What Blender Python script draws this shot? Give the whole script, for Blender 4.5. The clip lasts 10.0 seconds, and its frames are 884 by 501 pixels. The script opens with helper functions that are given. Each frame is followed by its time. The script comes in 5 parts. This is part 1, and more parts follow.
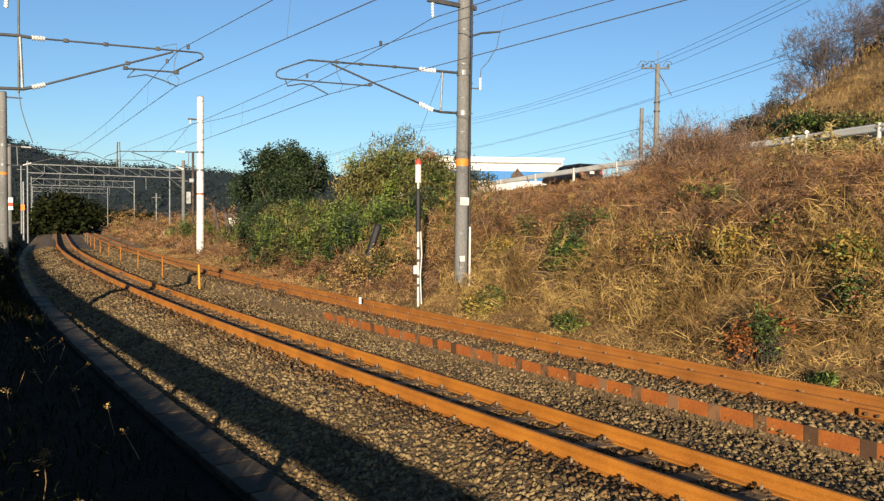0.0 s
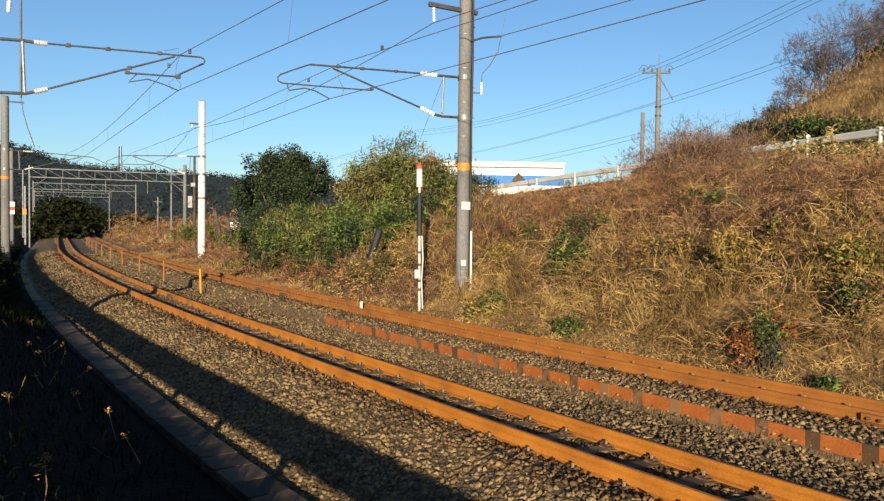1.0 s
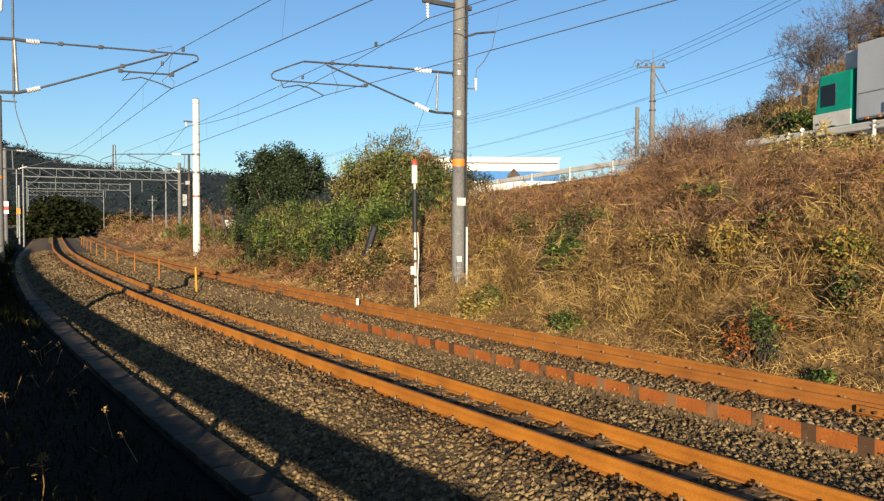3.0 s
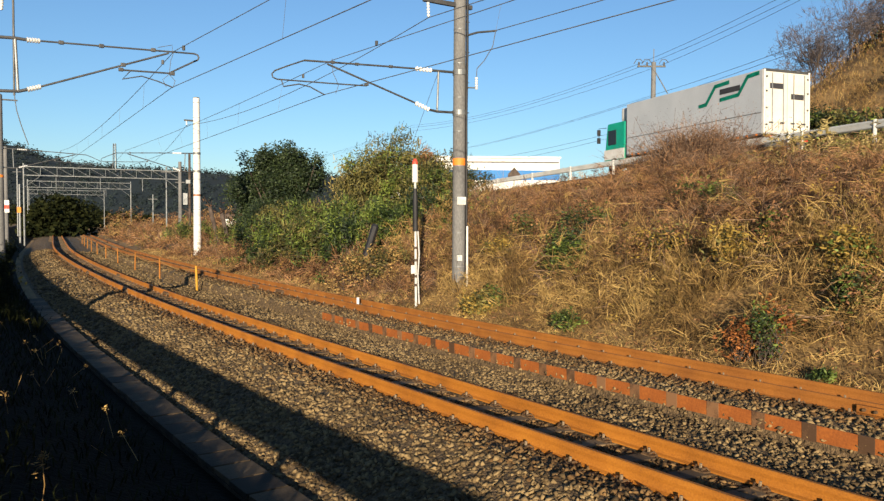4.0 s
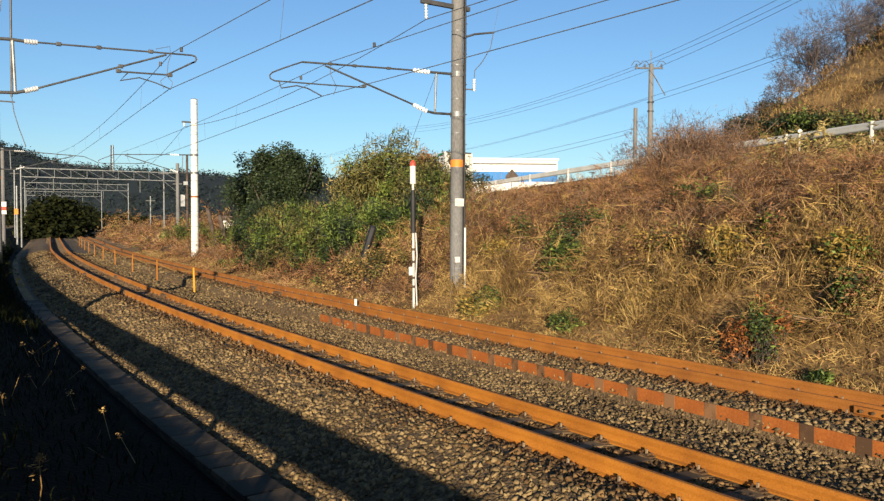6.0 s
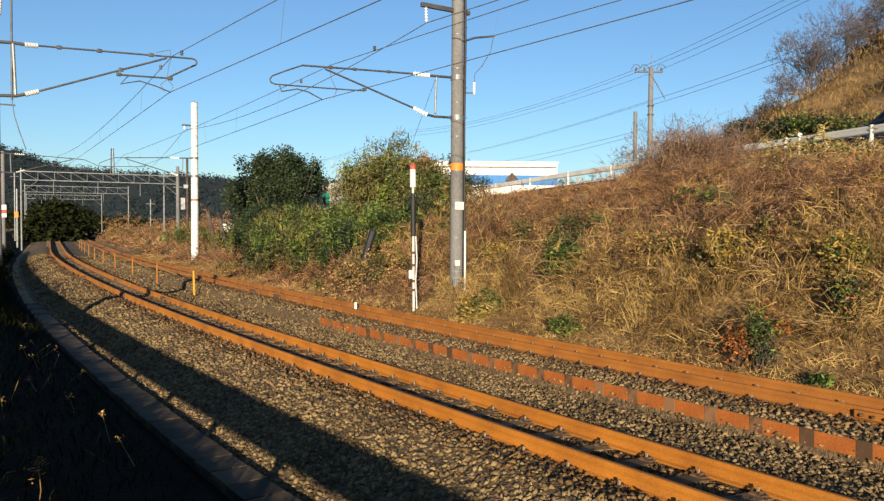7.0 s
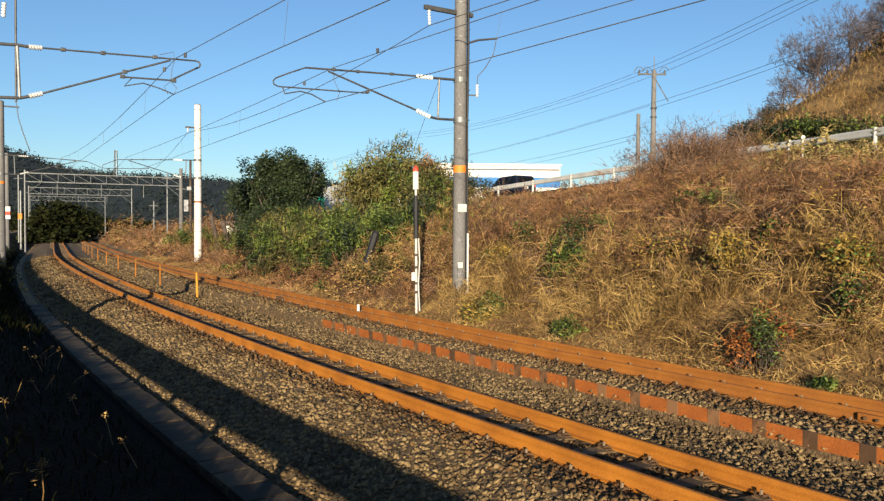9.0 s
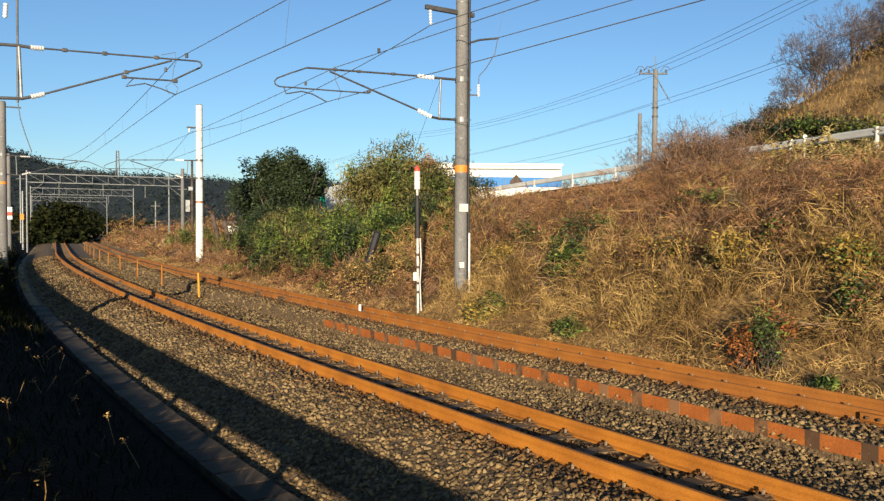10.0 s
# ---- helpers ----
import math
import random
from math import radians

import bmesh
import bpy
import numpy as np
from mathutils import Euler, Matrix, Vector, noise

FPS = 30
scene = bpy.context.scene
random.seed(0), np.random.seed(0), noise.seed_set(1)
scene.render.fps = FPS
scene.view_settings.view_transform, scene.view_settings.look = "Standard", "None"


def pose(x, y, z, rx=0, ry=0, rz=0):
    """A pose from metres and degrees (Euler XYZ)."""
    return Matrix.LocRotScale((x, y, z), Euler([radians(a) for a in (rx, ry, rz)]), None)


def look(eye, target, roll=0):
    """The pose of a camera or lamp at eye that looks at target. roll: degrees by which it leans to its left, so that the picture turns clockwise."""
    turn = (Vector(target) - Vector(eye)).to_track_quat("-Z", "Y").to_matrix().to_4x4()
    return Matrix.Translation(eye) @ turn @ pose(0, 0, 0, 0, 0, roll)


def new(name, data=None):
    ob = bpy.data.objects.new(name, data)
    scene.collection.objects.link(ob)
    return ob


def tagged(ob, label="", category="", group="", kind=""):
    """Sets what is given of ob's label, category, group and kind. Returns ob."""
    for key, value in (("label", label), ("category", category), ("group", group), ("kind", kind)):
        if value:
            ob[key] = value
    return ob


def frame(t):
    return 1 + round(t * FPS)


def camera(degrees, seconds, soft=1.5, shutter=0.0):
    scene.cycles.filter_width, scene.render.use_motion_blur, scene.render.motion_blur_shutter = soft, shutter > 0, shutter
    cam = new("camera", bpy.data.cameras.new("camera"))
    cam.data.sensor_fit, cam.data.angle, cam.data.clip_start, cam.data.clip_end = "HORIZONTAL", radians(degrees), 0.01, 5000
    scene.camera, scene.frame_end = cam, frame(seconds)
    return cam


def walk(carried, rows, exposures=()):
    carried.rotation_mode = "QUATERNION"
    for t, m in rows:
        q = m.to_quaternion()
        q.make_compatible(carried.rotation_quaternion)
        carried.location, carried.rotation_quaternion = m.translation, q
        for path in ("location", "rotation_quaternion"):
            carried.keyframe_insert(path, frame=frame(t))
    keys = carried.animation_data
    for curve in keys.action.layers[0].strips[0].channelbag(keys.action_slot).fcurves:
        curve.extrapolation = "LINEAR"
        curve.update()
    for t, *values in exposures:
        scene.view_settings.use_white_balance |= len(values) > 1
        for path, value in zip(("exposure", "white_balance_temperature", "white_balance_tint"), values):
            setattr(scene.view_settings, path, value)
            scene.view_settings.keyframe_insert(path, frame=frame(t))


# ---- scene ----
# ---------- camera ----------
cam = camera(60.07, 10.0, soft=1.35)
EYE = (0.0, 0.0, 2.115)


def aim(down, lean, turn):
    """Eye pose: degrees down, lean to the left, turn to the left."""
    return pose(*EYE, 90 - down, 0, turn) @ pose(0, 0, 0, 0, 0, lean)


walk(cam, [
    (0.0, aim(2.107, 0.686, -0.095)), (0.5, aim(1.905, 0.715, -0.033)), (1.0, aim(1.790, 0.700, 0.000)),
    (1.5, aim(2.018, 0.643, -0.316)), (2.0, aim(2.102, 0.320, -0.423)), (2.5, aim(2.071, 0.212, -0.334)),
    (4.0, aim(2.141, 0.278, -0.290)), (4.5, aim(2.237, 0.252, -0.515)), (5.0, aim(2.337, 0.279, -0.456)),
    (5.5, aim(2.209, 0.266, -0.448)), (7.0, aim(1.773, 0.308, -0.454)), (7.5, aim(1.709, 0.315, -0.390)),
    (8.0, aim(1.561, 0.374, -0.344)), (8.5, aim(1.551, 0.373, -0.299)), (9.0, aim(1.609, 0.376, -0.246)),
    (9.5, aim(1.570, 0.382, -0.184)), (10.0, aim(1.621, 0.298, -0.131))])

# ---------- world and sun ----------
SUN_EL, SUN_AZ = 11.0, 181.0      # degrees; azimuth clockwise from +Y
VERGE_TOP = 0.73                  # height of the guard rail beside the lane
world = bpy.data.worlds.new("sky")
scene.world = world
world.use_nodes = True
wn = world.node_tree
wn.nodes.clear()
sky = wn.nodes.new("ShaderNodeTexSky")
sky.sky_type = "NISHITA"
sky.sun_disc = False
sky.sun_elevation, sky.sun_rotation = radians(SUN_EL), radians(SUN_AZ)
sky.air_density, sky.dust_density, sky.ozone_density = 1.0, 0.3, 4.0
bg = wn.nodes.new("ShaderNodeBackground")
bg.inputs["Strength"].default_value = 0.070
wo = wn.nodes.new("ShaderNodeOutputWorld")
wn.links.new(sky.outputs[0], bg.inputs[0])
wn.links.new(bg.outputs[0], wo.inputs[0])
sun = new("sun", bpy.data.lights.new("sun", "SUN"))
sun.data.energy, sun.data.angle, sun.data.color = 4.7, radians(0.5), (1.0, 0.84, 0.62)
sa, se = radians(SUN_AZ), radians(SUN_EL)
sun.matrix_world = look((0, 0, 0), (-math.sin(sa) * math.cos(se), -math.cos(sa) * math.cos(se), -math.sin(se)))
scene.view_settings.exposure = 1.22


# ---------- materials ----------
def material(name, dark, light, size=3.0, fine=40.0, rough=0.85, metal=0.0, bump=0.3, vary="", spread=0.35, third=None,
             stretch=(1, 1, 1), depth=0.02, sharp=0.14):
    """Two colours mixed by coarse and fine noise, with relief; vary: 'island' or 'object' shifts brightness per piece."""
    m = bpy.data.materials.new(name)
    m.use_nodes = True
    nt = m.node_tree
    N, L = nt.nodes, nt.links
    p = N["Principled BSDF"]
    p.inputs["Roughness"].default_value, p.inputs["Metallic"].default_value = rough, metal
    p.inputs["Specular IOR Level"].default_value = 0.3
    co = N.new("ShaderNodeTexCoord")
    mp = N.new("ShaderNodeMapping")
    mp.inputs["Scale"].default_value = stretch
    L.new(co.outputs["Object"], mp.inputs[0])
    n1, n2 = N.new("ShaderNodeTexNoise"), N.new("ShaderNodeTexNoise")
    for n, sc in ((n1, size), (n2, fine)):
        n.inputs["Scale"].default_value = sc
        n.inputs["Detail"].default_value = 4
        L.new(mp.outputs[0], n.inputs["Vector"])
    mx = N.new("ShaderNodeMath")
    mx.operation = "MULTIPLY_ADD"
    mx.inputs[1].default_value = 0.45
    L.new(n2.outputs["Fac"], mx.inputs[0])
    sc1 = N.new("ShaderNodeMath")
    sc1.operation = "MULTIPLY"
    sc1.inputs[1].default_value = 0.55
    L.new(n1.outputs["Fac"], sc1.inputs[0])
    L.new(sc1.outputs[0], mx.inputs[2])
    ramp = N.new("ShaderNodeValToRGB")
    e = ramp.color_ramp.elements
    e[0].position, e[1].position = 0.5 - sharp, 0.5 + sharp
    e[0].color, e[1].color = (*dark, 1), (*light, 1)
    if third:
        k = e.new(0.5)
        k.color = (*third, 1)
    last = ramp.outputs[0]
    fac = mx.outputs[0]
    if vary:
        src = N.new("ShaderNodeNewGeometry").outputs["Random Per Island"] if vary == "island" else N.new("ShaderNodeObjectInfo").outputs["Random"]
        ad = N.new("ShaderNodeMath")
        ad.operation = "MULTIPLY_ADD"
        ad.inputs[1].default_value = spread
        L.new(src, ad.inputs[0])
        sb = N.new("ShaderNodeMath")
        sb.operation = "SUBTRACT"
        sb.inputs[1].default_value = spread / 2
        L.new(fac, sb.inputs[0])
        L.new(sb.outputs[0], ad.inputs[2])
        fac = ad.outputs[0]
    L.new(fac, ramp.inputs[0])
    L.new(last, p.inputs["Base Color"])
    if bump:
        b = N.new("ShaderNodeBump")
        b.inputs["Strength"].default_value, b.inputs["Distance"].default_value = bump, depth
        L.new(n2.outputs["Fac"], b.inputs["Height"])
        L.new(b.outputs[0], p.inputs["Normal"])
    return m


M_RUST = material("rust", (0.2040, 0.0719, 0.0082), (0.3672, 0.1406, 0.0153), 1.5, 60, 0.7, bump=0.25, depth=0.004, third=(0.2924, 0.1063, 0.0112))
M_RUST_DULL = material("dull_rust", (0.165, 0.058, 0.010), (0.285, 0.108, 0.016), 1.5, 60, 0.8, bump=0.25, depth=0.004, third=(0.225, 0.082, 0.013))
M_RUST_RED = material("rust_red", (0.185, 0.052, 0.010), (0.310, 0.096, 0.016), 2.0, 50, 0.8, bump=0.25, depth=0.004)
M_BARE = material("bare_steel", (0.0612, 0.0325, 0.0163), (0.1700, 0.0875, 0.0408), 6, 60, 0.7, bump=0.2, depth=0.004, vary="object", spread=0.5)
M_SLEEPER = material("sleeper_concrete", (0.060, 0.039, 0.020), (0.160, 0.108, 0.057), 4, 60, 0.9, vary="object", depth=0.006)
M_CLIP = material("clip_iron", (0.022, 0.013, 0.007), (0.125, 0.075, 0.038), 20, 90, 0.7, depth=0.003)
M_BOLT = material("bolt_iron", (0.085, 0.056, 0.032), (0.20, 0.145, 0.088), 20, 90, 0.6, depth=0.003)
M_BALLAST = material("ballast", (0.054, 0.035, 0.015), (0.210, 0.145, 0.066), 0.9, 30, 0.95, vary="island", spread=0.34, third=(0.120, 0.080, 0.036), depth=0.004)
M_BALLAST_RUSTY = material("ballast_rusty", (0.040, 0.022, 0.008), (0.168, 0.098, 0.038), 0.9, 30, 0.95, vary="island", spread=0.34, third=(0.094, 0.052, 0.019), depth=0.004)
M_GROUND = material("earth", (0.080, 0.046, 0.017), (0.255, 0.160, 0.062), 0.35, 9, 0.95, bump=0.6, depth=0.05)
# Leaf litter, darkened so its colour carries the shade in the scrub's gaps.
M_SHADELITTER = material("shade_dark_litter", (0.026, 0.016, 0.008), (0.110, 0.066, 0.032), 0.9, 12, 0.95, bump=0.6, depth=0.05)
M_BED = material("ballast_bed", (0.028, 0.018, 0.009), (0.16, 0.105, 0.052), 14, 30, 0.95, bump=0.9, depth=0.04)
M_CONC = material("pole_concrete", (0.0850, 0.0835, 0.0835), (0.1692, 0.1670, 0.1620), 1.0, 30, 0.9, stretch=(1, 1, 0.4), depth=0.003)
M_LID = material("lid_concrete", (0.022, 0.015, 0.008), (0.082, 0.055, 0.029), 3, 40, 0.9, vary="object", depth=0.005)
M_WHITE = material("white_paint", (0.4464, 0.4320, 0.3960), (0.5904, 0.5832, 0.5616), 2, 40, 0.55, bump=0.1, depth=0.002)
M_BLACK = material("black_rubber", (0.0072, 0.0072, 0.0086), (0.0180, 0.0180, 0.0202), 3, 40, 0.5, bump=0.1, depth=0.002)
M_STEEL = material("galvanised", (0.105, 0.112, 0.118), (0.20, 0.207, 0.208), 4, 60, 0.5, metal=0.4, bump=0.15, depth=0.002)
M_DARKSTEEL = material("dark_steel", (0.0360, 0.0374, 0.0396), (0.0864, 0.0864, 0.0864), 4, 60, 0.55, metal=0.3, bump=0.1, depth=0.002)
M_PORC = material("porcelain", (0.5184, 0.5184, 0.5040), (0.6192, 0.6192, 0.6048), 4, 50, 0.25, bump=0.0)
M_ORANGE = material("orange_band", (0.5400, 0.1368, 0.0144), (0.6120, 0.2016, 0.0288), 4, 40, 0.6, bump=0.1, depth=0.002)
M_RED = material("red_lens", (0.4320, 0.0360, 0.0216), (0.5400, 0.0720, 0.0432), 4, 40, 0.4, bump=0.0)
M_YELLOW = material("yellow_post", (0.3400, 0.1625, 0.0153), (0.4488, 0.2375, 0.0255), 8, 60, 0.7, depth=0.002)
M_WIRE = material("wire", (0.05, 0.053, 0.057), (0.10, 0.103, 0.108), 4, 40, 0.6, bump=0.0)
M_ROPE = material("rope", (0.2380, 0.1375, 0.0357), (0.3536, 0.2125, 0.0612), 8, 60, 0.9, bump=0.2, depth=0.002)
M_DRY = material("dry_grass", (0.090, 0.053, 0.018), (0.40, 0.268, 0.092), 0.8, 4, 0.9, bump=0, vary="island", spread=0.16, third=(0.230, 0.138, 0.044), sharp=0.095)
M_BRUSH = material("brown_brush", (0.045, 0.022, 0.010), (0.29, 0.155, 0.070), 0.9, 4, 0.9, bump=0, vary="island", spread=0.16, third=(0.145, 0.068, 0.029), sharp=0.085)
M_GUARD = material("guard_paint", (0.3312, 0.3312, 0.3168), (0.4752, 0.4752, 0.4536), 1.5, 30, 0.6, bump=0.1, depth=0.002)
M_TWIG = material("twigs", (0.06, 0.034, 0.022), (0.21, 0.135, 0.085), 0.9, 6, 0.9, bump=0, vary="island", spread=0.3, sharp=0.11)
M_TREETWIG = material("tree_twigs", (0.045, 0.038, 0.040), (0.115, 0.098, 0.102), 0.6, 8, 0.9, bump=0, vary="island", spread=0.4)
M_GREEN = material("green_leaves", (0.010, 0.022, 0.004), (0.125, 0.160, 0.026), 0.9, 5, 0.65, bump=0, vary="island", spread=0.22, third=(0.045, 0.068, 0.011), sharp=0.10)
M_OLIVE = material("olive_leaves", (0.018, 0.018, 0.005), (0.150, 0.128, 0.034), 0.9, 5, 0.7, bump=0, vary="island", spread=0.22, third=(0.062, 0.058, 0.015), sharp=0.10)
M_DARKGREEN = material("dark_leaves", (0.005, 0.012, 0.005), (0.034, 0.050, 0.016), 0.7, 5, 0.6, bump=0, vary="island", spread=0.25, third=(0.015, 0.026, 0.009), sharp=0.11)
# Very dark leaf colour: the shade over verge and groves is baked in.
M_SHADELEAF = material("shade_dark_leaves", (0.0041, 0.0063, 0.0020), (0.0177, 0.0200, 0.0061), 0.7, 6, 0.8, bump=0, vary="island", spread=0.45)
M_YELLOWLEAF = material("yellow_leaves", (0.1496, 0.0938, 0.0153), (0.2856, 0.1938, 0.0408), 0.8, 9, 0.8, bump=0, vary="island", spread=0.4)
M_PALELEAF = material("pale_leaves", (0.1564, 0.1187, 0.0357), (0.3400, 0.2625, 0.1020), 0.8, 9, 0.7, bump=0, vary="island", spread=0.4)
M_REDLEAF = material("orange_leaves", (0.1360, 0.0438, 0.0102), (0.2856, 0.1063, 0.0255), 0.8, 9, 0.8, bump=0, vary="island", spread=0.4)
M_BARK = material("bark", (0.032, 0.023, 0.018), (0.095, 0.072, 0.058), 3, 25, 0.95, depth=0.01)
# Distance haze is painted in: the woods' base colour is shifted to blue.
M_HAZEFOREST = material("hazy_forest", (0.006, 0.012, 0.015), (0.017, 0.027, 0.027), 0.02, 0.2, 0.95, bump=0, vary="island", spread=0.25, third=(0.010, 0.018, 0.020))
# Shade of the near verge is put into this near-black soil colour.
M_SHADESOIL = material("shade_dark_soil", (0.003, 0.002, 0.0014), (0.009, 0.007, 0.004), 1.2, 14, 0.95, bump=0.6, depth=0.04)
# Low specular keeps sky sheen off the shade-dark soil and leaves.
for dull in (M_SHADESOIL, M_SHADELEAF):
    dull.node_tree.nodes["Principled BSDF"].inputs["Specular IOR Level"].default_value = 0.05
M_ASPHALT = material("asphalt", (0.0252, 0.0252, 0.0259), (0.0540, 0.0526, 0.0504), 0.6, 60, 0.9, depth=0.004)
M_TRUCKBOX = material("truck_panel", (0.3168, 0.3384, 0.3672), (0.3888, 0.4104, 0.4392), 0.8, 20, 0.45, bump=0.05, depth=0.002)
M_TRUCKREAR = material("truck_rear", (0.4464, 0.4176, 0.3600), (0.5328, 0.5040, 0.4464), 1.5, 20, 0.5, bump=0.05, depth=0.002)
M_TEAL = material("truck_green", (0.0029, 0.2160, 0.1440), (0.0058, 0.2880, 0.1944), 2, 30, 0.35, bump=0)
M_GLASSDARK = material("dark_glass", (0.0086, 0.0101, 0.0115), (0.0144, 0.0158, 0.0180), 2, 20, 0.08, bump=0)
M_CARBLUE = material("car_dark_blue", (0.0072, 0.0101, 0.0202), (0.0115, 0.0158, 0.0302), 2, 20, 0.22, bump=0)
M_TYRE = material("tyre", (0.0086, 0.0086, 0.0086), (0.0216, 0.0216, 0.0216), 8, 60, 0.9, depth=0.004)
M_BLUE = material("blue_cladding", (0.0108, 0.1080, 0.3024), (0.0180, 0.1440, 0.3744), 0.3, 5, 0.6, bump=0)
M_INK = material("dark_lettering", (0.0216, 0.0216, 0.0252), (0.0360, 0.0360, 0.0396), 4, 40, 0.6, bump=0)


# ---------- mesh helpers ----------
def np_mesh(name, verts, faces, mat, smooth=False):
    """A mesh from numpy arrays; faces all of one size."""
    verts, faces = np.asarray(verts, np.float32), np.asarray(faces, np.int32)
    me = bpy.data.meshes.new(name)
    me.vertices.add(len(verts))
    me.vertices.foreach_set("co", verts.ravel())
    k = faces.shape[1]
    me.loops.add(faces.size)
    me.loops.foreach_set("vertex_index", faces.ravel())
    me.polygons.add(len(faces))
    me.polygons.foreach_set("loop_start", np.arange(0, faces.size, k, dtype=np.int32))
    me.polygons.foreach_set("loop_total", np.full(len(faces), k, np.int32))
    me.update(calc_edges=True)
    if smooth:
        me.polygons.foreach_set("use_smooth", np.ones(len(faces), bool))
    me.materials.append(mat)
    return me


def part(name, data, mat, parent=None, label="", m=None):
    """Links a bmesh or mesh as one object under a thing or a part."""
    if isinstance(data, bmesh.types.BMesh):
        me = bpy.data.meshes.new(name)
        data.normal_update()
        data.to_mesh(me)
        data.free()
        me.materials.append(mat)
    else:
        me = data
    ob = new(name, me)
    if parent is not None:
        ob.parent = parent
    if m is not None:
        ob.matrix_basis = m
    return tagged(ob, label)


def thing(name, label, category, m=None, group="", kind=""):
    ob = new(name)
    ob.empty_display_size = 0.2
    if m is not None:
        ob.matrix_basis = m
    return tagged(ob, label, category, group, kind)


def box(bm, x0, x1, y0, y1, z0, z1, bevel=0.0):
    vs = [bm.verts.new((x, y, z)) for x in (x0, x1) for y in (y0, y1) for z in (z0, z1)]
    fs = [bm.faces.new([vs[i] for i in f]) for f in ((0, 1, 3, 2), (4, 6, 7, 5), (0, 4, 5, 1), (2, 3, 7, 6), (0, 2, 6, 4), (1, 5, 7, 3))]
    if bevel:
        es = list({e for f in fs for e in f.edges})
        bmesh.ops.bevel(bm, geom=es, offset=bevel, segments=2, affect="EDGES", profile=0.6)
    return bm


def rod(bm, a, b, r0, r1=None, n=8, caps=True):
    """A tapered round rod from a to b."""
    a, b = Vector(a), Vector(b)
    r1 = r0 if r1 is None else r1
    d = (b - a)
    mtx = Matrix.Translation((a + b) / 2) @ d.to_track_quat("Z", "Y").to_matrix().to_4x4()
    bmesh.ops.create_cone(bm, cap_ends=caps, segments=n, radius1=r0, radius2=r1, depth=d.length, matrix=mtx)
    return bm


def chain(bm, pts, r, n=6):
    """A bent round tube through the points."""
    pts = [Vector(c) for c in pts]
    rings, e = [], None
    for i, c in enumerate(pts):
        d = (pts[min(i + 1, len(pts) - 1)] - pts[max(i - 1, 0)]).normalized()
        if e is None:
            e = d.orthogonal().normalized()
        e = (e - d * e.dot(d)).normalized()
        g = d.cross(e)
        rings.append([bm.verts.new(c + (e * math.cos(6.28319 * k / n) + g * math.sin(6.28319 * k / n)) * r) for k in range(n)])
    for u, v in zip(rings[:-1], rings[1:]):
        for k in range(n):
            bm.faces.new((u[k], u[(k + 1) % n], v[(k + 1) % n], v[k]))
    bm.faces.new(rings[0][::-1])
    bm.faces.new(rings[-1])
    return bm


def B():
    return bmesh.new()


def sagging(a, b, sag, n=14):
    a, b = Vector(a), Vector(b)
    return [a.lerp(b, i / n) - Vector((0, 0, sag * 4 * (i / n) * (1 - i / n))) for i in range(n + 1)]


def smooth(e0, e1, x):
    t = np.clip((np.asarray(x, float) - e0) / (e1 - e0), 0, 1)
    return t * t * (3 - 2 * t)


def wave(x, y, seed=0, n=7, size=1.0):
    """Cheap smooth noise in the plane, about -1 to 1."""
    rg = np.random.RandomState(seed)
    out = 0
    for i in range(n):
        a, k, ph = rg.uniform(0, 6.28), rg.uniform(0.5, 2.2) / size, rg.uniform(0, 6.28)
        out = out + np.sin((x * math.cos(a) + y * math.sin(a)) * k + ph)
    return out / n ** 0.5 / 1.4


# ---------- the lie of the land ----------
# railway: centre line of the nearer track by arc length, bending out of a curve into a straight
_S = np.arange(-400, 3200, 0.5)
_k = np.where(_S < -60, 0, np.where(_S < 25, 0.0031, np.where(_S < 70, 0.0016, 0)))
_i0 = int(np.searchsorted(_S, 0))
_a = np.cumsum(_k * 0.5)
_a = radians(35.19) - (_a - _a[_i0])
_X, _Y = np.cumsum(-np.sin(_a) * 0.5), np.cumsum(np.cos(_a) * 0.5)
_X, _Y = _X - _X[_i0] + 1.45, _Y - _Y[_i0] + 7.99
CANT, SPACING = 0.0937, 3.96


def rail_xy(s, q):
    """Plan position at arc length s and offset q (positive towards the hill)."""
    s, q = np.broadcast_arrays(np.asarray(s, float), np.asarray(q, float))
    x, y, a = np.interp(s, _S, _X), np.interp(s, _S, _Y), np.interp(s, _S, _a)
    qi = np.clip(q, -90, 90)
    qo = q - qi
    return x + np.cos(a) * qi + math.cos(0.5) * qo, y + np.sin(a) * qi + math.sin(0.5) * qo


def rail_turn(s):
    return float(np.interp(s, _S, _a))


def rail_top(q):
    """Height of the plane of the rail heads."""
    return np.where(np.asarray(q) < 2.2, -0.05 - CANT * np.asarray(q), 0.035 - CANT * (np.asarray(q) - 3.43))


# road on the embankment: the nearer edge of the nearer lane, by arc length
_RS = np.arange(-220, 400, 0.5)
_ra = radians(18.06) + 0.008175 * np.clip(_RS, -30, 31)
_rx, _ry = np.cumsum(-np.sin(_ra) * 0.5), np.cumsum(np.cos(_ra) * 0.5)
_r0 = int(np.searchsorted(_RS, 0))
_rx, _ry = _rx - _rx[_r0] + 14.21, _ry - _ry[_r0] + 30.0


def road_z(s):
    s = np.clip(np.asarray(s, float), -25, 400)
    k = np.clip(s, 0, 40)
    return 4.828 - 0.1118 * np.minimum(s, 40) / 30 - 0.785 * (k / 30) ** 2 - 1.9 * (1 - np.exp(-np.maximum(s - 40, 0) / 26))


